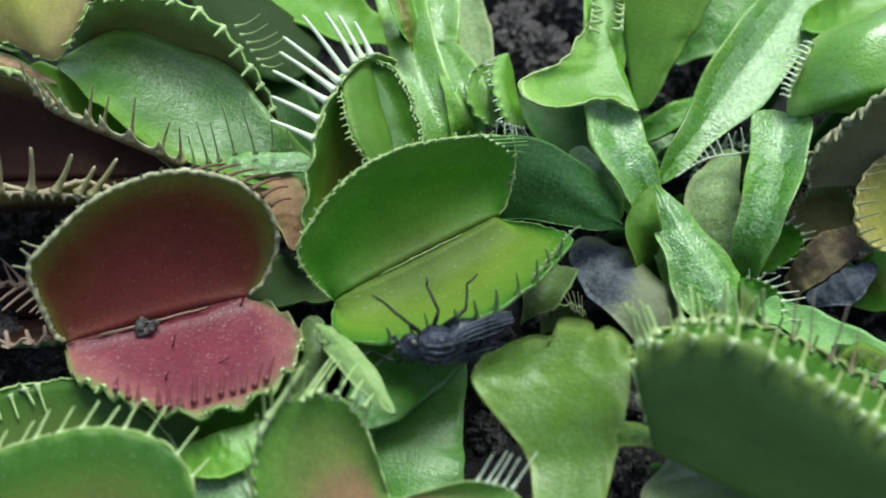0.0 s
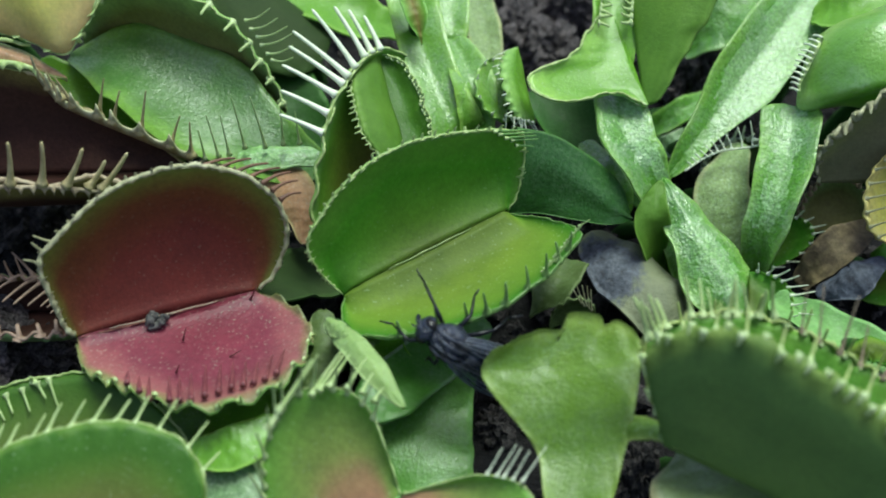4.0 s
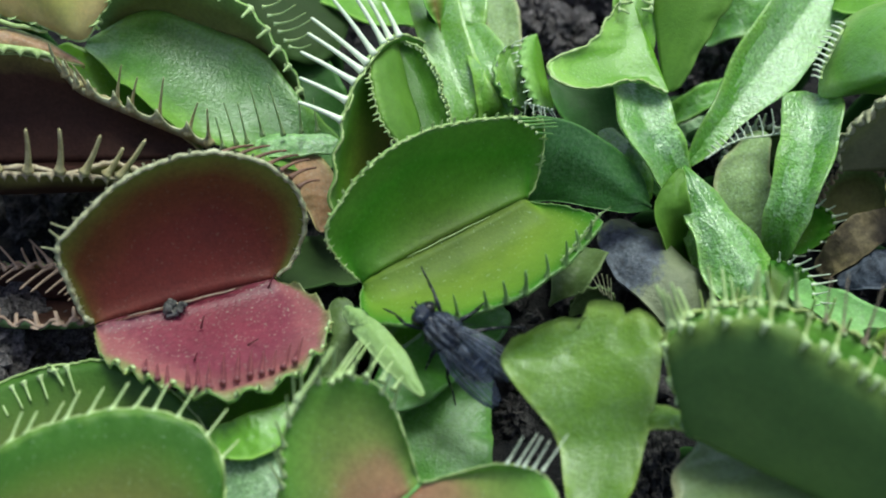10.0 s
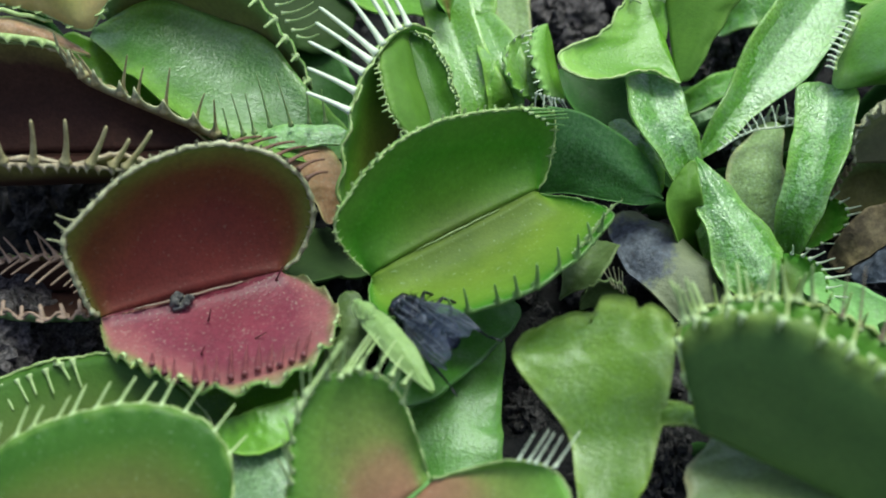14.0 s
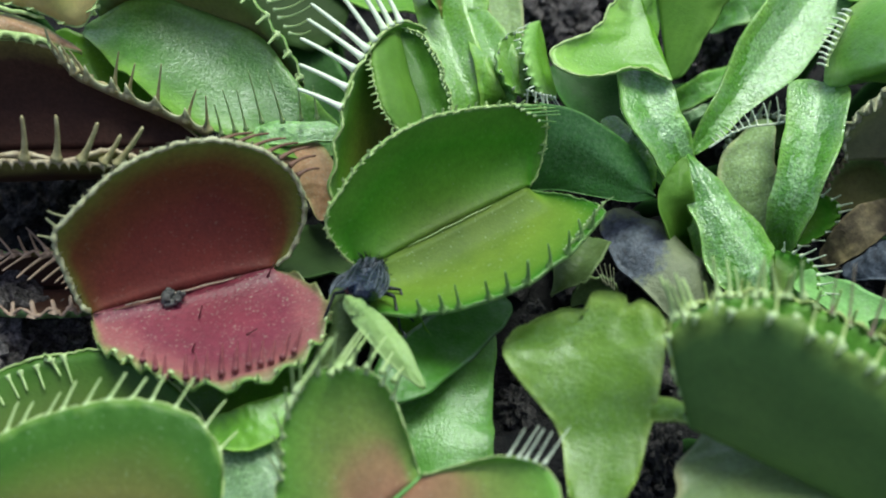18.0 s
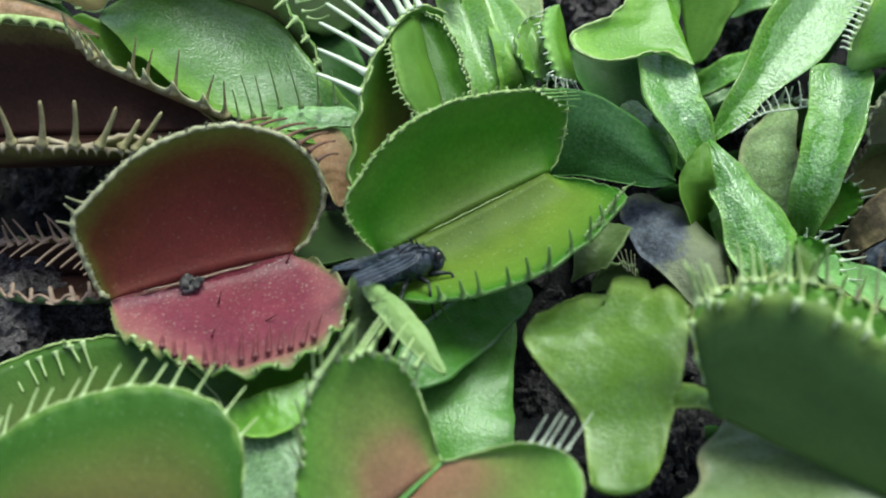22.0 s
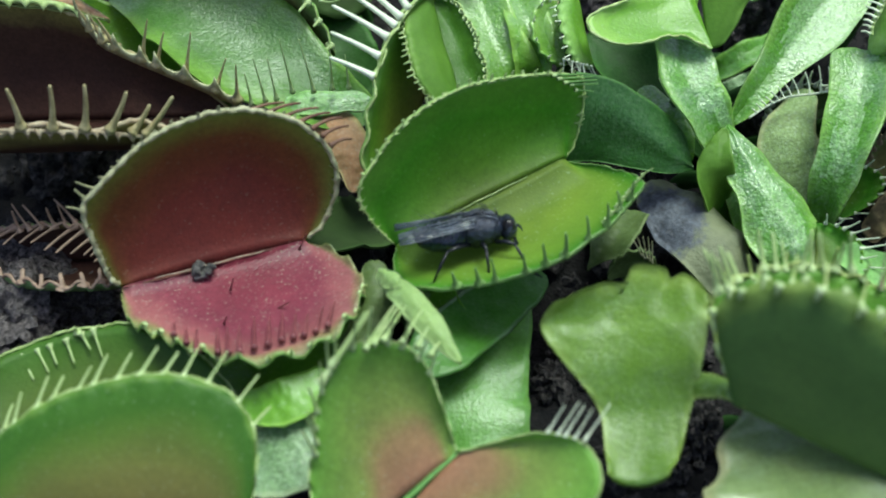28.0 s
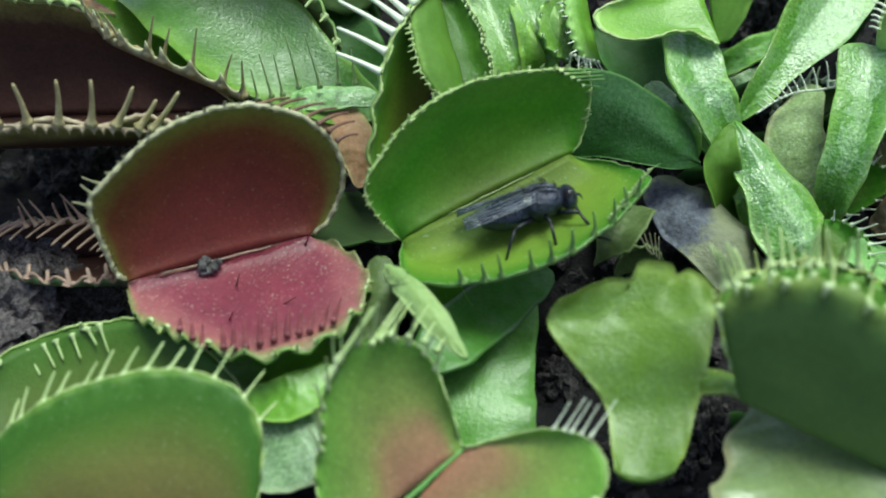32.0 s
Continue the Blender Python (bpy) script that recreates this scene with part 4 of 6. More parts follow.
stem(low, (-27.4, 49.1, 4.8), (-32.3, 57.6, -9.3))

mid = leaf("open flytrap with red-blushed centre and green margin", (-3.9, 55.6, -8.5))
lobe(mid, "left_lobe", (-11.6, 44.0, 5.4), (-3.5, 48.7, 10.1), (-9.0, 52.7, 16.2), (2.2, 45.1, 20.7), [M_BLUSH, M_LOBE_BACK], teeth=13, tlen=3.6, lean=25, tthick=0.4, cup=0.1, sway=(0.35, 0.15, 0.15), span=(0.4, 0.8), rim=0.12, prof=[5.2, 5.3, 5.3, 5.3, 5.3, 5.3, 5.6, 5.8, 6.0, 6.3, 6.5, 7.3, 8.2, 9.2, 10.2, 10.9, 11.0, 10.8, 10.3, 9.2, 7.8, 6.8, 6.1, 5.5, 5.2])
lobe(mid, "right_lobe", (-8.6, 44.6, 6.0), (-3.5, 48.7, 10.1), (4.5, 47.5, 13.1), (-7.4, 46.3, 24.6), [M_BLUSH, M_LOBE_BACK], teeth=7, tlen=2.8, lean=15, tthick=0.6, cup=0.1, span=(0.5, 0.72), rim=0.12, prof=[3.9, 3.9, 3.9, 3.9, 3.9, 4.0, 4.0, 4.0, 4.3, 4.7, 5.2, 5.6, 6.1, 6.5, 7.4, 8.7, 10.0, 11.4, 12.4, 12.4, 11.6, 9.6, 6.9, 4.9, 3.9])
midrib(mid, (-10.1, 44.3, 5.7), (-3.5, 48.7, 10.1), M_PALE, 0.2, 0.05)
teeth_row(mid, (2.3, 48.1, 13.3), (4.5, 47.5, 13.4), 5, (0.5, 0.5, 0.6), 2.7, M_TOOTH_W, 0.12, 0.2, 0.22)
teeth_row(mid, (-12.2, 50.8, 15.0), (-11.5, 51.6, 15.8), 2, (0.5, 0.5, 0.55), 5.2, M_TOOTH_G, 0.08, 0.1, 0.55)
for base, tip in (((-9.4, 52.0, 16.7), (-7.6, 56.1, 16.5)), ((-8.3, 52.7, 16.7), (-7.0, 55.9, 16.4)), ((-7.1, 52.8, 16.4), (-5.9, 56.0, 15.9)), ((-6.1, 52.7, 16.1), (-5.4, 54.7, 15.8)), ((-5.3, 52.4, 15.6), (-4.7, 53.9, 15.2)), ((-8.9, 52.3, 16.8), (-7.3, 56.0, 16.5))):
    spine(mid, base, tip, 0.13, M_TOOTH_G, (0, 0, 0.1), 2.2)
stem(mid, (-7.1, 46.5, 6.4), (-6.7, 57.1, -8.4))

# ---- traps at the far left ----
dark = leaf("large dark maroon flytrap with tan teeth", (-49.1, 87.6, 3.7))
D0, D1 = (-54.1, 80.7, 9.6), (-22.6, 81.5, 10.4)
lobe(dark, "upper_lobe", D0, D1, (-39.5, 84.2, 18.7), (-33.9, 71.7, 17.6), [M_DARK, M_BRONZE], teeth=0, tlen=1.6, lean=0, tmat=M_TOOTH_B, tthick=0.6, cup=0.15, sway=(-0.2, 0, 0.4), rim=0.26, scallop=0.3, prof=[15.7, 15.9, 15.8, 15.4, 14.5, 13.6, 12.8, 12.2, 11.7, 11.1, 10.7, 10.5, 10.3, 10.1, 10.0, 10.0, 9.8, 9.5, 9.4, 9.5, 10.1, 11.0, 12.4, 14.1, 15.7])
lobe(dark, "lower_lobe", D0, D1, (-34.7, 71.8, 17.6), (-38.6, 85.0, 20.9), [M_DARK, M_DARK], phi=6, teeth=0, tlen=2.9, lean=70, tmat=M_PINKTAN, tthick=0.75, cup=0.15, scallop=0.35, rim=0.4, sway=(0.25, 0, 0))
webbed(dark, spline([(-39.5, 70.7, 18.2), (-36.1, 71.3, 17.7), (-33.8, 71.3, 17.6), (-31.5, 71.6, 17.3), (-29.7, 71.8, 17.0), (-27.1, 71.9, 16.5)], 13), (0.05, -0.45, -0.9), 0.55, M_PINKTAN, 0.25, 0.14)
petiole(dark, [(-21.6, 80.3, 12.0), (-16.2, 80.1, 13.2), (-11.1, 81.0, 12.6)], [0.6, 1.15, 0.9], M_SHEEN, name="margin_strip", fold=-0.3)
webbed(dark, [(-34.5, 84.1, 19.1), (-33.4, 83.2, 18.1), (-32.4, 82.4, 17.5), (-31.3, 81.9, 17.2), (-29.2, 81.3, 16.5), (-28.0, 80.9, 16.2), (-25.8, 80.6, 15.2), (-23.4, 80.1, 14.3), (-21.7, 79.6, 13.7)], (0.1, -0.3, 0.95), 1.9, M_TOOTH_T, 0.9)
for base, tip in (((-33.4, 83.2, 18.1), (-33.9, 82.9, 20.2)), ((-32.4, 82.4, 17.5), (-32.9, 82.2, 20.4)), ((-31.3, 81.9, 17.2), (-32.1, 81.6, 20.3)), ((-29.2, 81.3, 16.5), (-28.1, 81.5, 20.3)), ((-28.0, 80.9, 16.2), (-26.9, 81.1, 19.4)), ((-25.8, 80.6, 15.2), (-24.7, 80.8, 19.6)), ((-23.4, 80.1, 14.3), (-22.2, 80.3, 17.4)), ((-21.7, 79.6, 13.7), (-21.4, 79.8, 17.2))):
    spine(dark, base, tip, 0.17, M_TOOTH_B, (0, 0, 0.1), 3.2, 0.3)
for base, tip in (((-36.1, 71.5, 18.0), (-36.2, 71.5, 21.7)), ((-33.8, 71.5, 17.9), (-33.1, 71.8, 21.8)), ((-31.5, 71.8, 17.6), (-30.7, 72.1, 21.6)), ((-29.7, 72.0, 17.3), (-27.9, 72.5, 20.6)), ((-28.1, 72.2, 16.9), (-26.5, 72.7, 19.2)), ((-27.1, 72.1, 16.8), (-24.7, 72.8, 19.9)), ((-38.2, 71.0, 18.3), (-38.2, 71.0, 22.0))):
    spine(dark, base, tip, 0.26, M_TOOTH_B, (0.1, 0, 0), 2.0, 0.5)
for base, tip in (((-19.5, 79.8, 13.4), (-20.0, 79.9, 17.8)), ((-18.6, 79.9, 13.5), (-18.9, 80.0, 17.7)), ((-17.3, 80.3, 13.9), (-17.8, 80.3, 19.3)), ((-15.6, 80.4, 13.9), (-16.3, 80.4, 19.3)), ((-14.1, 80.5, 14.1), (-14.0, 80.7, 18.3)), ((-12.7, 80.2, 14.5), (-12.8, 80.3, 17.8)), ((-20.6, 79.6, 13.3), (-20.8, 79.7, 16.4))):
    spine(dark, base, tip, 0.1, M_TOOTH_G, (0, 0, 0.1), 2.8, 0.45)
petiole(dark, [(-15.7, 80.4, 12.1), (-12.9, 77.3, 11.1), (-12.3, 74.2, 8.7)], [1.9, 1.9, 0.5], M_TERRA, name="outer_flap", fold=-0.2)
stem(dark, (-26.2, 82.0, 9.4))

glossy = leaf("broad glossy green leaf stalk under an olive trap", (-13.5, 93.2, 0.8))
petiole(glossy, [(-34.2, 91.6, 14.8), (-28.0, 90.1, 15.4), (-21.2, 86.3, 14.4), (-15.2, 83.0, 12.5), (-11.2, 84.2, 8.8)], [(1.2, 1.2), (3.6, 4.8), (4.2, 6.4), (2.4, 4.6), (1.2, 1.8)], M_GLOSS, fold=0.25, wave=0.1, face=(0.1, -0.3, 0.9))
lobe(glossy, "back_lobe", (-33.0, 93.3, 13.7), (-15.6, 86.3, 9.5), (-18.5, 88.7, 20.3), (-22.6, 74.4, 23.0), [M_OLIVE, M_LOBE_BACK], teeth=14, tlen=1.4, lean=70, cup=0.15, tthick=0.7, rim=0.12, prof=[9.6, 10.5, 10.7, 10.9, 11.1, 11.1, 11.0, 10.9, 10.8, 10.7, 10.5, 10.6, 10.7, 10.7, 10.6, 10.5, 10.2, 10.0, 10.1, 10.2, 10.3, 10.4, 10.1, 9.8, 9.6])
stem(glossy, (-12.2, 84.5, 9.1))

corner = leaf("olive and peach coloured flytrap lobe with a ragged margin", (-46.6, 102.6, 10.2))
lobe(corner, "lobe", (-46.5, 91.7, 24.8), (-30.9, 96.4, 29.4), (-31.7, 84.7, 20.6), (-42.7, 114.0, -1.0), [M_PEACH, M_PEACH], teeth=16, tlen=0.9, lean=30, cup=0.2, tthick=0.8, rim=0.15, prof=[8.5, 8.7, 8.9, 9.1, 9.0, 8.8, 8.7, 8.6, 9.0, 9.4, 9.8, 10.5, 11.7, 13.5, 13.0, 12.4, 11.7, 11.0, 10.3, 9.9, 9.5, 9.1, 8.8, 8.6, 8.5])
petiole(corner, [(-41.1, 84.4, 21.2), (-38.5, 84.7, 20.9), (-35.9, 84.6, 20.2), (-33.5, 84.2, 19.2), (-31.9, 83.8, 18.5)], [(1.1, 1.2), (1.2, 1.3), (1.0, 1.0), (0.45, 0.45), (0.12, 0.12)], M_SALMON, name="second_lobe_margin", fold=-0.5, wave=0.15)
webbed(corner, [(-41.0, 83.4, 20.6), (-39.5, 83.5, 20.4), (-38.2, 83.6, 20.3), (-36.9, 83.7, 20.0), (-35.6, 83.8, 19.7), (-34.3, 83.7, 19.2)], (0.1, -0.75, -0.6), 0.5, M_RIM, 0.4)
midrib(corner, (-41.2, 85.7, 22.2), (-34.9, 85.5, 20.6), M_RIM, 0.2, 0.1)
stem(corner, (-40.6, 91.0, 21.3))

back_dark = leaf("dark green flytrap with thin teeth and painted-in shade", (-17.9, 110.8, 7.2))
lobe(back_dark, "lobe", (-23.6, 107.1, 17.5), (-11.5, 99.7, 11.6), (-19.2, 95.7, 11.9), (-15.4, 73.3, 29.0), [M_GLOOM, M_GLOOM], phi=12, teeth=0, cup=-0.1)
for base, tip in (((-16.5, 87.6, 19.9), (-13.7, 87.2, 21.3)), ((-16.2, 87.3, 19.3), (-13.3, 86.9, 20.8)), ((-15.7, 86.9, 18.7), (-13.3, 86.3, 20.0)), ((-15.3, 86.6, 18.3), (-13.3, 85.7, 19.2)), ((-17.0, 87.9, 20.5), (-14.5, 87.5, 21.9)), ((-17.4, 88.3, 21.1), (-15.1, 87.9, 22.6))):
    spine(back_dark, base, tip, 0.1, M_TOOTH_G, (0, 0, -0.3))
petiole(back_dark, [(-19.9, 109.0, 13.8), (-10.5, 102.3, 12.7), (-4.6, 102.2, 9.8)], [2.6, 3.2, 1.2], M_PET_YEL)
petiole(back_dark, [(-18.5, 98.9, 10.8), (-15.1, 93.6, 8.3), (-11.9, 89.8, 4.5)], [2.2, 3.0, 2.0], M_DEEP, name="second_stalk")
stem(back_dark, (-15.4, 100.9, 11.4))

small_left = leaf("nearly closed reddish flytrap with rosy interlocking teeth", (-41.9, 78.8, -7.9))
S0, S1 = (-44.9, 72.3, 2.6), (-31.1, 70.1, 4.7)
lobe(small_left, "upper_lobe", S0, S1, (-36.0, 70.9, 8.3), (-30.9, 60.4, 13.3), [M_DARK, M_OLIVE], phi=8, teeth=18, tlen=3.0, lean=85, tmat=M_TOOTH_R, tthick=0.55, sway=(-1.1, -0.2, -0.1), rim=0.22)
teeth_row(small_left, (-38.7, 70.4, 7.8), (-34.1, 70.9, 8.3), 6, (-0.5, 0.4, 0.8), 2.2, M_TOOTH_R, 0.2, 0.6, 0.5)
lobe(small_left, "lower_lobe", S0, S1, (-33.4, 64.2, 8.6), (-35.5, 70.7, 8.0), [M_DARK, M_OLIVE], phi=8, teeth=13, tlen=0.9, lean=70, tmat=M_TOOTH_R, tthick=0.9, rim=0.22, scallop=0.3)
stem(small_left, (-37.0, 69.6, 2.7))

# ---- the combed trap and the stalks at the back ----
comb = leaf("half closed green flytrap with long white comb teeth", (-5.2, 92.0, -0.3))
cl = lobe(comb, "left_lobe", (-9.2, 75.3, 8.4), (-4.0, 87.6, 17.9), (-10.5, 76.4, 16.5), (-1.0, 74.9, 19.3), [M_BRONZE, M_LOBE_BACK], teeth=0, cup=0.1, tmat=M_TOOTH_G, rim=0.18, prof=[8.2, 9.0, 9.4, 9.3, 9.2, 8.6, 8.0, 7.7, 7.3, 7.1, 7.0, 7.0, 7.0, 7.0, 7.2, 7.3, 7.5, 7.7, 7.9, 8.1, 8.2, 8.2, 8.2, 8.2, 8.2])
webbed(cl, [(-10.3, 77.6, 17.8), (-9.9, 78.7, 18.9), (-9.3, 79.9, 19.8), (-8.7, 80.9, 20.1), (-8.3, 81.4, 20.5), (-7.8, 82.4, 20.6), (-7.1, 83.7, 20.7), (-6.6, 84.5, 20.5), (-5.9, 85.1, 20.4)], (-0.85, 0.35, 0.4), 0.6, M_RIM, 0.2, 0.16)
for base, tip in (((-10.3, 77.6, 17.8), (-13.8, 78.7, 18.8)), ((-9.9, 78.7, 18.9), (-13.7, 80.0, 20.2)), ((-9.3, 79.9, 19.8), (-13.6, 81.5, 21.6)), ((-8.7, 80.9, 20.1), (-13.1, 82.9, 22.4)), ((-8.3, 81.4, 20.5), (-12.8, 83.7, 23.3)), ((-7.8, 82.4, 20.6), (-11.3, 85.3, 24.3)), ((-7.1, 83.7, 20.7), (-9.6, 86.4, 23.8)), ((-6.6, 84.5, 20.5), (-8.5, 86.9, 23.1)), ((-5.9, 85.1, 20.4), (-7.3, 87.1, 22.4))):
    spine(cl, base, tip, 0.24, M_TOOTH_W, (0.03, 0.03, 0.06), 1.6, 0.55)
lobe(comb, "right_lobe", (-3.9, 77.2, 14.6), (-6.6, 86.0, 19.1), (-8.0, 78.9, 19.1), (-11.8, 90.2, 6.3), [M_POCKET, M_MATTE], teeth=22, tlen=0.6, lean=0, tmat=M_TOOTH_G, cup=0.12, rim=0.12, scallop=0.08, tthick=0.42, prof=[5.1, 5.3, 5.4, 5.3, 5.3, 5.1, 4.9, 4.7, 4.5, 4.3, 4.2, 4.1, 4.0, 4.0, 4.1, 4.1, 4.2, 4.3, 4.3, 4.4, 4.5, 4.6, 4.8, 4.9, 5.1])
lobe(comb, "right_lobe_face", (-3.9, 77.2, 14.6), (-6.6, 86.0, 19.1), (-2.5, 82.2, 18.1), (-3.4, 70.5, 26.2), [M_POCKET, M_LOBE_BACK], teeth=22, tlen=0.6, lean=20, tmat=M_TOOTH_G, cup=0.2, rim=0.12, scallop=0.08, tthick=0.42, prof=[5.1, 5.2, 5.4, 5.4, 5.0, 4.6, 4.2, 3.9, 3.6, 3.3, 3.0, 3.0, 3.1, 3.1, 3.2, 3.2, 3.3, 3.4, 3.7, 4.1, 4.4, 4.6, 4.8, 5.0, 5.1])
stem(comb, (-7.1, 81.6, 9.1))

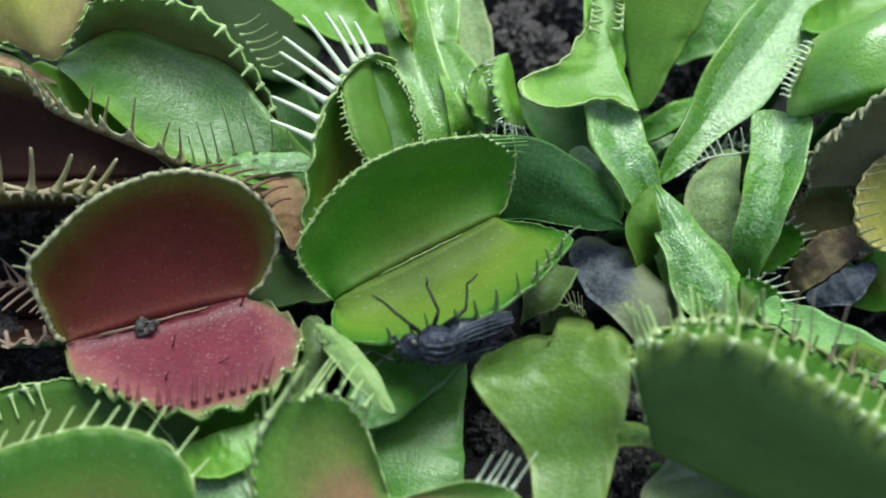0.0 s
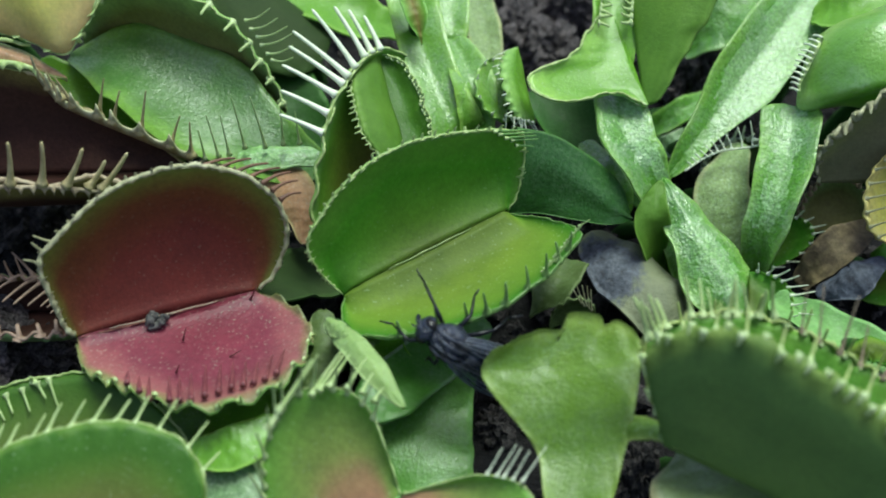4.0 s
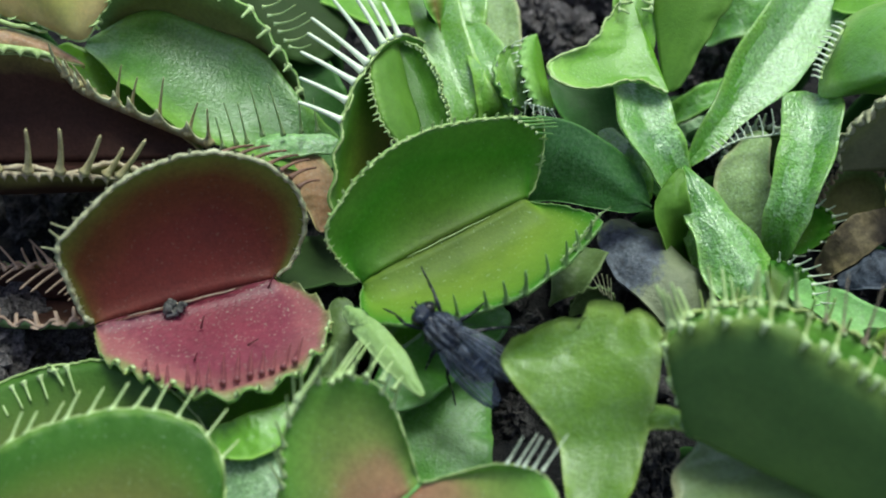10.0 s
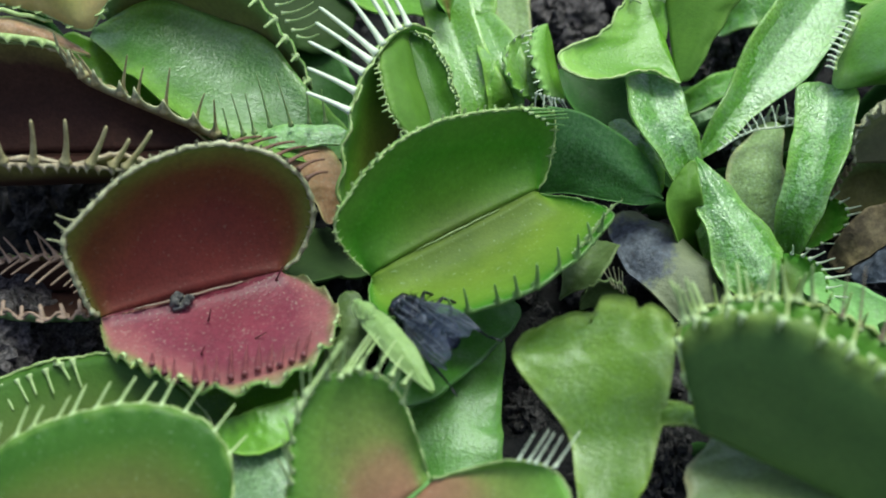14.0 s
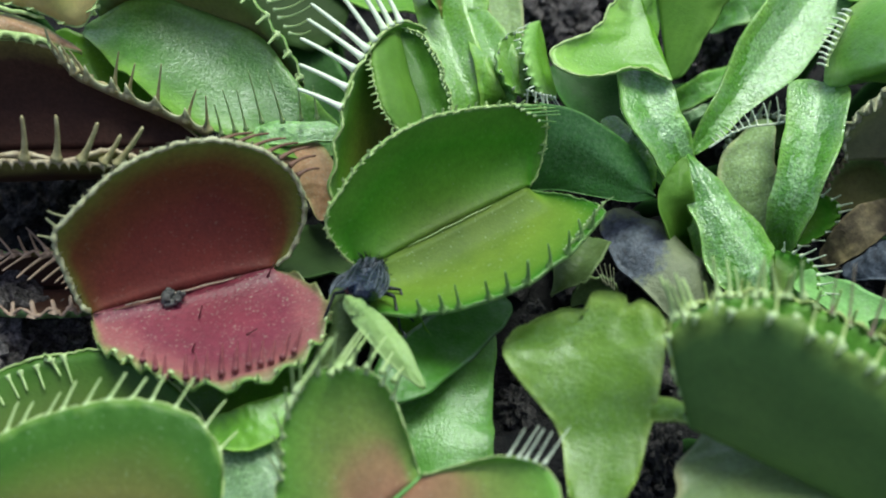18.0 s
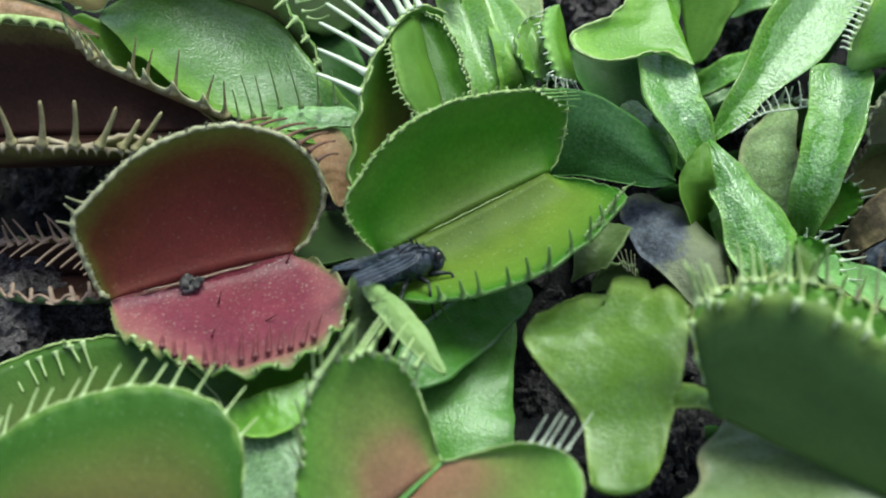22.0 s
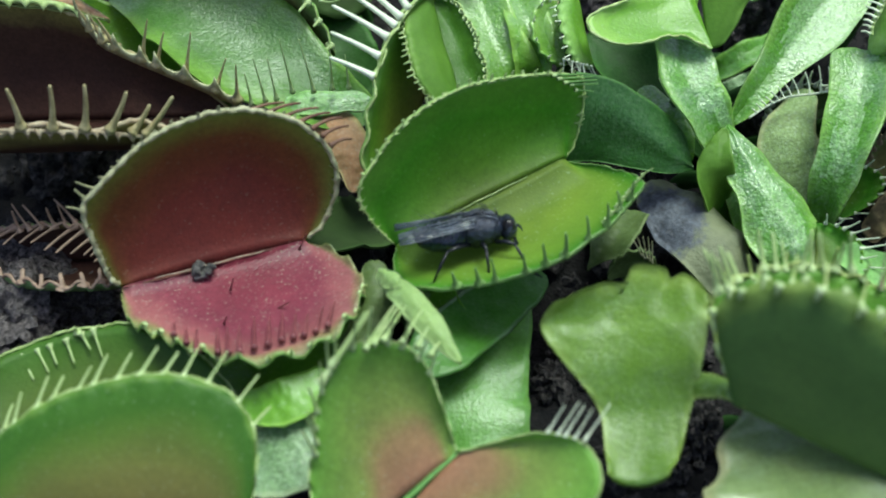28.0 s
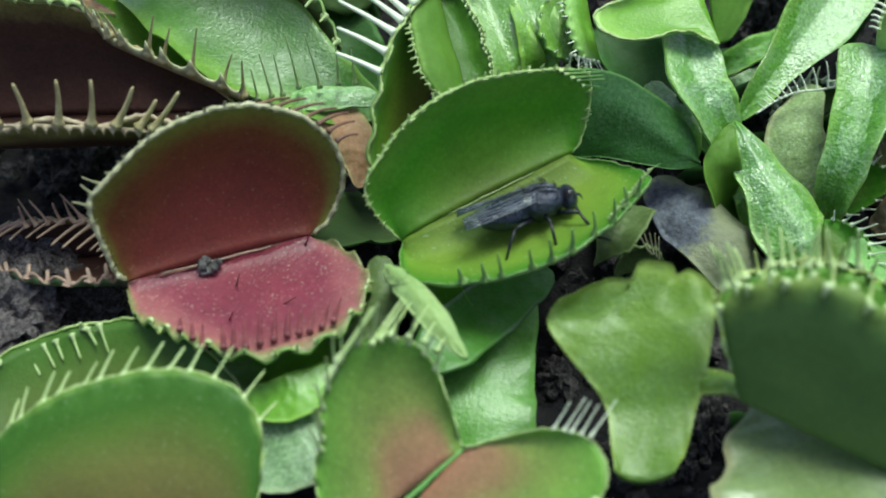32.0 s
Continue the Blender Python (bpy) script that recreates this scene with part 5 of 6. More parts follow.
for label, pts, ws, mat, kw in (
    ("bright green grooved leaf stalk with painted sheen specks", [(-4.4, 100.8, 18.4), (-2.4, 90.9, 15.5), (0.2, 84.4, 12.5), (2.4, 86.1, 5.0)], [2.5, 2.2, 2.4, 1.5], M_FRESH, {"fold": 0.4, "keel": 1.05}),
    ("narrow brown-green leaf blade", [(-4.4, 95.3, 21.3), (-3.2, 91.6, 19.7), (-2.6, 89.6, 17.6)], [1.2, 1.0, 0.1], M_BRONZE, {}),
    ("short light green leaf stalk", [(-0.5, 102.2, 16.9), (-0.2, 95.1, 15.5), (-0.7, 92.6, 12.9)], [2.2, 1.7, 0.8], M_FRESH, {}),
    ("bright green leaf stalk with painted sheen specks", [(0.1, 93.6, 15.4), (1.9, 87.3, 14.8), (2.2, 84.4, 11.8)], [1.2, 1.9, 1.5], M_FRESH, {"fold": 0.4, "keel": 1.05}),
    ("narrow wilting grey-green leaf", [(1.6, 108.2, 13.0), (3.0, 101.7, 10.8), (4.2, 95.5, 8.8)], [1.5, 1.7, 0.9], M_WILT, {}),
    ("green leaf stalk with painted sheen specks", [(13.8, 88.0, 14.6), (14.9, 82.2, 13.0), (17.2, 79.8, 9.5), (19.1, 80.3, 2.1)], [2.1, 2.5, 2.0, 1.0], M_PET, {"fold": 0.3, "keel": 1.1, "face": (0.2, -0.33, 0.93), "sheen_patch": (0.1, 0.72, -0.8, -0.15)}),
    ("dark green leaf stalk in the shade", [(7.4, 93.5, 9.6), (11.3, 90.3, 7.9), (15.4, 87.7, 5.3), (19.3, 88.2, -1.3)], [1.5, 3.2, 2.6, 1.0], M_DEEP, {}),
    ("slim green leaf stalk lying level", [(18.3, 94.9, 2.6), (21.9, 94.4, 6.3), (26.8, 97.9, 5.5)], [1.2, 1.3, 1.2], M_PET, {}),
    ("pale grey-green leaf stalk lying level", [(18.5, 91.9, 2.3), (21.2, 91.5, 4.8), (25.1, 94.0, 4.5)], [1.0, 1.2, 1.0], M_PALEGREY, {}),
    ("crinkled light green leaf", [(31.2, 108.6, 13.4), (26.8, 103.3, 11.0), (23.1, 102.2, 7.0)], [3.2, 3.2, 0.8], M_PET, {"wave": 0.4}),
    ("long bright green winged leaf stalk", [(19.0, 83.3, 7.9), (21.8, 86.3, 10.2), (26.9, 92.6, 12.9), (32.7, 100.3, 15.0), (35.6, 105.5, 16.0)], [0.6, 1.5, 3.3, 3.2, 2.5], M_PET, {"fold": 0.38, "keel": 1.1, "face": (0.38, -0.48, 0.88), "sheen_patch": (0.36, 1.1, -0.5, 1.2)}),
    ("green leaf stalk with a rolled top edge", [(29.6, 86.2, 13.6), (28.3, 80.8, 11.8), (26.7, 77.0, 8.7), (26.0, 75.7, 3.2)], [2.6, 2.4, 1.9, 1.2], M_PET, {"fold": 0.4, "keel": 1.1, "face": (-0.25, -0.25, 0.95), "sheen_patch": (0.04, 0.7, -0.35, 0.45)}),
    ("small leaf with painted sheen in the shade", [(11.7, 87.0, 8.8), (14.2, 82.9, 8.2), (15.3, 80.6, 5.9)], [0.8, 1.4, 0.7], M_PET, {}),
    ("light green leaf behind a toothed margin", [(-37.4, 91.0, 14.2), (-31.6, 88.1, 12.7), (-22.9, 83.9, 10.0)], [1.5, 2.6, 1.5], M_PET_YEL, {}),
    ("pale grey-green wilting leaf", [(26.2, 87.0, 8.7), (24.0, 81.7, 7.7), (24.9, 77.5, 3.5)], [(0.9, 1.3), (2.3, 2.7), 2.4], M_WILT, {"fold": -0.3, "wave": 0.12}),
    ("dark olive green leaf stalk", [(17.7, 80.0, 10.5), (16.9, 76.8, 8.2), (19.1, 77.4, -0.8)], [0.5, 1.6, 1.0], M_MATTE, {}),
    ("dark green folded leaf stalk", [(18.8, 81.8, 7.9), (19.6, 78.2, 4.9), (21.3, 77.6, -2.1)], [0.6, 1.5, 0.9], M_PET, {}),
    ("broad green leaf stalk with a crease", [(0.7, 70.6, 5.1), (-0.9, 62.9, 5.2), (-2.1, 57.3, 4.6), (-2.0, 51.4, 2.9)], [1.2, 2.8, 3.7, 3.7], M_BROAD, {"fold": -0.12}),
    ("dark green leaf lying slantwise under a lime green trap", [(2.8, 68.6, 5.5), (0.7, 66.3, 6.1), (-1.9, 63.0, 6.9), (-4.6, 59.6, 7.7), (-6.8, 57.4, 7.5)], [1.2, 2.0, 2.4, 2.4, 1.5], M_LEANING, {"fold": 0.12, "wave": 0.05}),
    ("small lime green leaf tip", [(-8.4, 66.4, 6.5), (-5.7, 64.4, 7.6), (-3.1, 62.8, 7.2)], [1.5, 1.7, 0.3], M_PET_YEL, {}),
    # added blade whose dark colour stands for the shade cast by the lobe above
    ("green leaf with painted shade under a lime green trap", [(-4.5, 71.6, 3.3), (-3.2, 66.1, 3.4), (-3.7, 60.7, 2.2)], [2.0, 3.4, 2.4], M_DEEP, {"fold": 0.1}),
    ("bright green leaf blade near soil", [(-18.8, 53.6, 7.9), (-15.4, 53.4, 9.1), (-12.4, 55.5, 9.1)], [1.2, 1.7, 1.2], M_PET_YEL, {"fold": 0.1, "wave": 0.05}),
    # pale grey-green all over, in place of a whitish reflection on green
    ("green leaf blade with gloss painted as pale colour", [(-19.1, 50.5, 5.5), (-14.5, 50.6, 7.1), (-10.8, 54.5, 7.4)], [2.4, 2.8, 1.6], M_PALEGREY, {"fold": 0.1}),
    ("shaded green leaf blade", [(-24.7, 60.0, 1.6), (-17.5, 59.1, 4.9), (-10.7, 61.3, 5.7)], [2.0, 2.8, 2.2], M_PET_YEL, {}),
    ("pale green pod-like leaf tip", [(-9.3, 61.7, 13.2), (-7.5, 59.5, 13.8), (-5.7, 57.1, 13.7), (-3.4, 54.2, 12.7)], [0.55, 0.95, 1.0, 0.35], M_POD, {"fold": -0.5}),
    ("pale knobby leaf tip on an olive stub", [(-9.2, 61.4, 13.9), (-8.4, 60.5, 14.1), (-7.6, 59.7, 13.9)], [0.35, 0.75, 0.3], M_POD, {"fold": -0.8}),
    ("short olive green leaf stub", [(-10.0, 65.0, 10.8), (-9.9, 61.2, 9.9), (-11.5, 57.9, 8.0)], [0.9, 1.5, 1.2], M_MUTED, {"fold": -0.3}),
    ("small crinkled olive green leaf", [(9.7, 74.0, 7.1), (8.2, 70.6, 7.2), (6.3, 68.6, 5.9)], [1.9, 1.7, 0.15], M_MUTED, {"wave": 0.3, "fold": 0.5}),
    ("muted sage green broad leaf with a tan edge", [(16.2, 53.3, 9.7), (17.4, 50.0, 10.2), (18.8, 45.5, 11.3), (19.3, 40.7, 12.9)], [0.6, 4.2, (6.4, 7.1), (6.7, 8.8)], M_SAGE, {"fold": 0.1}),
    ("pale whitish green leaf stalk", [(26.2, 70.3, 6.2), (30.0, 66.7, 6.8), (35.6, 62.4, 6.8)], [1.2, 1.6, 1.7], M_PALE, {"fold": 0.3}),
    ("small light green round leaf bud", [(30.1, 62.5, 8.3), (31.7, 62.4, 9.6), (33.8, 61.9, 9.1)], [0.6, 1.1, 0.9], M_LOBE_LIME, {"fold": -0.6}),
    ("green leaf behind the others", [(33.4, 98.3, 14.5), (36.7, 96.6, 16.9), (44.4, 98.0, 18.4)], [1.5, 2.8, 2.5], M_PET_YEL, {}),
    ("green leaf blade at the edge", [(35.7, 76.4, 1.0), (38.0, 75.7, 3.2), (41.9, 78.5, 5.9)], [1.4, 2.6, 2.0], M_LOBE, {}),
):
    lf = leaf(label, pts[-1])
    petiole(lf, pts, ws, mat, **kw)
    stem(lf, Vector(pts[1]) + Vector((0, 0.8, -1.2)))

tiny = leaf("tiny olive flytrap with a few fine pale teeth", (10.2, 69.5, 2.5))
lobe(tiny, "lobe", (8.0, 68.5, 4.6), (11.6, 68.7, 5.3), (9.8, 68.7, 7.8), (8.4, 62.1, 15.8), [M_MUTED, M_MUTED], phi=16, teeth=0, cup=0.12)
for base, tip in (((10.6, 68.5, 7.3), (9.9, 68.9, 9.3)), ((10.8, 68.5, 7.3), (10.3, 68.9, 9.4)), ((11.0, 68.3, 7.2), (10.7, 68.8, 9.4)), ((11.2, 68.2, 7.1), (11.0, 68.6, 9.2)), ((10.4, 68.7, 7.4), (9.6, 68.7, 9.1))):
    spine(tiny, base, tip, 0.06, M_TOOTH_T)
stem(tiny, (10.0, 68.9, 4.6))

# ---- traps at the back right ----
young = leaf("tiny young flytrap with white frosted tips", (5.3, 95.1, 2.8))
lobe(young, "left_lobe", (4.9, 84.5, 13.3), (4.2, 89.9, 15.9), (2.1, 85.8, 16.0), (6.8, 85.2, 15.5), [M_FRESH, M_LOBE_BACK], phi=5, teeth=6, tlen=0.8, lean=40, tmat=M_TOOTH_W, tthick=0.25)
lobe(young, "right_lobe", (6.7, 84.2, 13.1), (5.3, 90.5, 16.5), (4.2, 85.0, 16.6), (7.9, 98.7, 4.9), [M_LOBE, M_LOBE_BACK], phi=3, teeth=12, tlen=0.8, lean=0, tmat=M_TOOTH_W, tthick=0.25)
teeth_row(young, (4.6, 83.3, 15.0), (6.7, 82.9, 14.6), 8, (0.1, -0.3, -0.8), 1.3, M_TOOTH_W, 0.4, 0.2, 0.28)
stem(young, (5.5, 87.7, 12.3))

heart = leaf("bright yellow-green flytrap with two spread lobes", (18.6, 105.9, 7.9))
lobe(heart, "left_lobe", (16.6, 84.3, 15.3), (14.1, 92.1, 18.8), (5.8, 84.3, 18.1), (7.7, 65.7, 35.5), [M_PET_YEL, M_LOBE_BACK], teeth=0, cup=0.08, scallop=0, rim=0.16, prof=[4.5, 4.2, 4.0, 3.8, 3.6, 3.7, 4.1, 4.5, 6.1, 7.8, 9.1, 9.9, 9.4, 6.2, 5.4, 4.7, 4.5, 4.5, 4.5, 4.4, 4.5, 4.7, 4.9, 4.7, 4.5])
lobe(heart, "right_lobe", (16.3, 84.7, 14.9), (14.5, 98.9, 24.2), (21.8, 90.3, 21.2), (14.8, 66.2, 36.0), [M_MATTE, M_MATTE], teeth=0, cup=-0.1, scallop=0, prof=[8.5, 8.5, 7.8, 7.2, 6.6, 6.4, 6.3, 6.2, 6.2, 6.6, 6.9, 7.2, 7.8, 8.4, 9.0, 9.6, 9.7, 9.8, 9.8, 9.6, 9.4, 9.2, 9.0, 8.7, 8.5])
petiole(heart, [(13.7, 87.5, 15.6), (14.1, 91.7, 18.5), (14.2, 98.5, 21.0)], [1.8, 1.9, 1.9], M_PET_YEL, name="inner_fold")
teeth_row(heart, (12.6, 90.6, 19.3), (13.1, 93.8, 20.6), 7, (0.9, -0.2, 0.1), 1.0, M_TOOTH_G, 0.1, 0.2, 0.6)
teeth_row(heart, (15.4, 90.6, 19.3), (15.8, 93.8, 20.6), 7, (-0.9, -0.2, 0.1), 1.0, M_TOOTH_G, 0.1, 0.2, 0.6)
stem(heart, (15.5, 93.9, 16.4))

arch = leaf("arched glossy green flytrap with a comb of short teeth", (45.8, 100.6, 5.5))
lobe(arch, "lobe", (41.2, 93.4, 23.7), (41.2, 84.7, 15.0), (29.7, 88.1, 16.9), (44.6, 113.1, -1.8), [M_LOBE, M_SMOOTH], teeth=0, cup=0.32, prof=[6.1, 5.9, 5.6, 5.3, 5.0, 4.8, 4.5, 4.2, 4.7, 5.4, 6.2, 7.9, 9.6, 10.7, 11.6, 12.5, 13.1, 10.3, 9.0, 8.2, 7.3, 7.0, 6.7, 6.4, 6.1])
arch_comb = (((31.3, 88.4, 19.2), (30.7, 89.0, 19.0)), ((31.1, 88.2, 18.8), (30.4, 88.9, 18.7)), ((30.7, 87.4, 18.9), (29.8, 88.1, 18.8)), ((30.5, 87.1, 18.5), (29.6, 87.9, 18.3)), ((30.3, 86.9, 18.1), (29.4, 87.7, 18.0)), ((30.1, 86.7, 17.7), (29.2, 87.4, 17.6)), ((29.9, 86.4, 17.3), (29.1, 87.2, 17.2)), ((29.7, 86.2, 16.9), (29.0, 86.9, 16.8)), ((29.5, 86.0, 16.5), (28.9, 86.6, 16.4)), ((29.4, 85.8, 16.2), (28.9, 86.4, 16.0)), ((29.4, 85.5, 15.8), (28.8, 86.1, 15.6)))
webbed(arch, [base for base, tip in arch_comb], (-0.9, 0.2, 0.3), 0.25, M_TOOTH_G, 0.2, 0.12)
for base, tip in arch_comb:
    spine(arch, base, tip, 0.11, M_TOOTH_W, (0, 0, 0.12), 1.6, 0.7)
stem(arch, (40.7, 90.5, 15.1))

comb_low = leaf("wilting flytrap with thin pale comb teeth", (28.8, 95.0, -3.0))
lobe(comb_low, "lobe", (29.5, 87.9, 5.5), (23.0, 86.3, 3.8), (25.2, 87.8, 8.2), (19.9, 67.6, 23.4), [M_MUTED, M_PALEGREY], phi=8, teeth=16, tlen=2.2, lean=20, tmat=M_TOOTH_W, tthick=0.5)
margin_line = spline([(20.3, 82.8, 9.1), (21.8, 83.6, 9.7), (23.6, 84.3, 10.1), (25.8, 84.4, 10.4), (27.3, 84.3, 10.9)], 24)
part("margin", *tube(margin_line, [0.1] * 25, 6), M_TOOTH_W, comb_low)
for base, tip in (((21.0, 83.1, 9.4), (20.5, 83.2, 9.8)), ((21.4, 83.3, 9.6), (20.8, 83.5, 10.1)), ((21.8, 83.5, 9.8), (21.2, 83.7, 10.3)), ((22.3, 83.7, 10.0), (21.6, 83.9, 10.5)), ((22.8, 83.8, 10.1), (22.1, 84.2, 10.8)), ((23.2, 83.9, 10.3), (22.6, 84.5, 11.1)), ((23.8, 84.1, 10.4), (23.1, 84.7, 11.4)), ((24.4, 84.1, 10.5), (23.8, 84.9, 11.6)), ((25.3, 84.2, 10.6), (24.8, 85.2, 12.1)), ((26.2, 84.3, 10.6), (25.9, 85.5, 12.5)), ((26.8, 84.3, 10.8), (26.7, 85.4, 12.5))):
    spine(comb_low, base, tip, 0.075, M_TOOTH_W, (0.12, 0, -0.1), 1.6, 0.7)
stem(comb_low, (26.6, 87.9, 4.1))

brown = leaf("dark brown flytrap with an olive toothed margin", (42.2, 90.5, 1.0))
lobe(brown, "lobe", (31.5, 80.7, 9.6), (45.2, 76.8, 12.8), (38.1, 80.3, 21.9), (27.7, 61.4, 31.2), [M_TAUPE, M_BRONZE], teeth=18, tlen=1.5, lean=30, tmat=M_TOOTH_T, tthick=0.8, scallop=0.4, rim=0.28, prof=[7.3, 7.5, 7.7, 7.8, 7.8, 7.8, 7.7, 7.7, 8.0, 8.3, 8.9, 9.6, 10.2, 10.8, 10.8, 10.8, 10.4, 10.0, 9.5, 9.1, 8.6, 8.3, 8.0, 7.6, 7.3])
stem(brown, (38.7, 83.5, 8.1))

shade = leaf("small shaded olive flytrap with thin teeth", (37.3, 88.5, -3.9))
lobe(shade, "lobe", (31.0, 81.2, 3.0), (37.4, 81.4, 3.1), (34.0, 83.3, 7.9), (24.1, 58.1, 28.0), [M_OLIVE, M_OLIVE], phi=14, teeth=18, tlen=2.4, lean=10, tmat=M_STICK, tthick=0.45)
stem(shade, (34.6, 82.3, 2.6))

yellow = leaf("yellowing flytrap lobe with stiff hairs", (44.7, 87.2, 0.5))
lobe(yellow, "lobe", (39.0, 81.0, 14.1), (39.1, 74.3, 8.8), (33.8, 75.7, 11.6), (25.5, 58.9, 28.7), [M_YELLOW, M_YELLOW], phi=8, teeth=12, tlen=1.8, lean=130, tmat=M_TOOTH_T, tthick=0.35)
stem(yellow, (39.4, 78.1, 9.7))

bud = leaf("small green flytrap with pale comb teeth", (30.8, 84.8, -4.8))
lobe(bud, "lobe", (27.5, 77.5, 2.1), (28.1, 80.7, 5.3), (31.4, 78.3, 5.8), (21.2, 56.6, 26.5), [M_LOBE, M_LOBE], phi=5, square=1.1, teeth=9, tlen=1.6, lean=5, tmat=M_TOOTH_W, tthick=0.3)
stem(bud, (28.2, 79.6, 2.8))

front_stalk = leaf("green leaf stalk with painted sheen carrying a small toothed trap", (23.6, 78.4, -2.6))
petiole(front_stalk, [(18.0, 80.3, 10.6), (20.0, 76.6, 8.8), (22.4, 72.4, 6.7), (24.1, 70.0, 4.5)], [0.5, 2.0, 3.1, 2.2], M_PET, fold=-0.4, keel=1.05, sheen_patch=(0.3, 0.85, -0.55, 0.3))
lobe(front_stalk, "lobe", (24.1, 68.3, 4.3), (24.8, 73.3, 6.4), (27.7, 69.4, 6.7), (19.8, 54.1, 23.9), [M_LOBE, M_LOBE_BACK], phi=6, teeth=13, tlen=2.0, lean=0, tmat=M_TOOTH_W, tthick=0.3)
stem(front_stalk, (22.9, 73.8, 4.8))

rotten = thing("withered_leaf", (22.7, 72.9, -2.5), "withered grey-olive leaf with a blackened tip", "dead leaf", "withered leaves")
withered = wither_material("withered_leaf_tissue", (Vector((12.4, 74.8, 5.7)) - Vector((22.7, 72.9, -2.5))) * MM, 0.0042)
petiole(rotten, [(11.8, 79.1, 5.1), (14.5, 75.0, 5.3), (18.0, 71.0, 4.1), (22.6, 70.2, -0.9)], [1.7, 2.9, 2.8, 2.0], withered, name="blade", fold=-0.25)
stem(rotten, (18.2, 71.8, 2.8))

crisp = thing("withered_leaf", (31.3, 77.8, -0.4), "dried brown leaf curled over a blackened stub", "dead leaf", "withered leaves")
petiole(crisp, [(29.9, 75.2, 2.7), (32.5, 75.4, 7.0), (36.5, 78.3, 7.2)], [1.0, 1.7, 0.8], M_DRY, name="blade", fold=0.3)
petiole(crisp, [(30.6, 72.7, 4.3), (33.3, 72.3, 6.8), (36.2, 74.1, 7.1)], [0.8, 1.7, 0.7], M_ROT, name="blackened_stub", fold=-0.5)
stem(crisp, (33.1, 76.1, 4.9), None, 0.6, M_DRY)

rusty = leaf("small rusty red flytrap at the edge of the clump", (29.7, 53.1, -5.3))
lobe(rusty, "lobe", (28.8, 45.5, 4.0), (23.2, 46.9, 5.4), (24.5, 47.8, 8.5), (17.3, 32.6, 30.8), [M_RUST, M_LOBE_BACK], teeth=8, tlen=1.0, lean=30, tmat=M_TOOTH_R)
stem(rusty, (26.2, 46.8, 4.0))

# ---- remains of prey on the red trap ----
remains = thing("prey_remains", (-22.6, 64.3, 10.1), "dark dried clump of insect remains on the midrib", "insect remains")
for k in range(9):
    a, rv, rf = k * 2.4, [], []
    crumb(Vector((-23.0, 65.3, 9.1)) + Vector((0.75 * math.cos(a) * (0.3 + 0.08 * k), 0.4 * math.sin(a), 0.35 * math.sin(k * 1.7))), rng.uniform(0.3, 0.55), 40 + k, rv, rf)
    part("fragment", rv, rf, M_DEBRIS, remains)

for k, (at, size) in enumerate((((7.5, 114.8, 1.5), 3.2), ((10.4, 110.9, 1.0), 2.6), ((13.6, 117.9, 1.2), 2.4), ((5.3, 119.6, 1.2), 2.6), ((9.3, 119.3, 1.0), 2.2), ((25.9, 105.6, 2.0), 3.4), ((30.1, 109.6, 1.6), 3.0), ((23.3, 105.0, 1.0), 2.2),
                                 ((-38.9, 84.5, 1.5), 3.2), ((-35.7, 68.5, 1.2), 4.0), ((-39.5, 70.7, 1.5), 3.6), ((-39.4, 65.7, 3.4), 4.2), ((14.5, 56.9, 0.8), 1.8), ((3.4, 61.3, 0.6), 1.6))):
    # clods at the left and back take the peat with painted-in light
    clod(at, size, 60 + k, M_LIT_GRIT if (-46 < at[0] < -35 and at[1] < 75) or at[1] > 100 else M_CLUMP)


# ---- the fly ----
def ball(c, r, n=14, m=10):
    c, r = Vector(c), Vector(r)
    verts, faces = [], []
    for i in range(m + 1):
        a = math.pi * i / m
        for j in range(n):
            b = 2 * math.pi * j / n
            verts.append(c + Vector((r.x * math.cos(a), r.y * math.sin(a) * math.cos(b), r.z * math.sin(a) * math.sin(b))))
    for i in range(m):
        for j in range(n):
            faces.append((i * n + j, (i + 1) * n + j, (i + 1) * n + (j + 1) % n, i * n + (j + 1) % n))
    return verts, faces


def rough_ball(c, r, n, m, amount, seed):
    """An uneven ball: a fly's body is creased and dented, not smooth."""
    verts, faces = ball(c, r, n, m)
    c = Vector(c)
    return [v + (v - c) * amount * (noise.noise((v - c) * 1.4 + Vector((seed, 0, 0))) + 0.6 * noise.noise((v - c) * 3.6 + Vector((0, seed, 0)))) for v in verts], faces


def wing_point(s, f, q):
    """A place on a folded wing: f from its root to its tip, q across it from the inner to the outer edge."""
    w = 1.25 * math.sin(math.pi * min(1, f * 0.8 + 0.12)) ** 0.65 * (1 if q < 0 else 0.8)
    droop = 0.55 * max(0, q) ** 1.6 + 0.12 * max(0, -q) ** 2
    return Vector((0.5 - 5.7 * f, s * (0.7 + 0.65 * f + q * w), 1.28 - 0.55 * f - droop + 0.06 * math.sin(q * 5 + f * 7)))


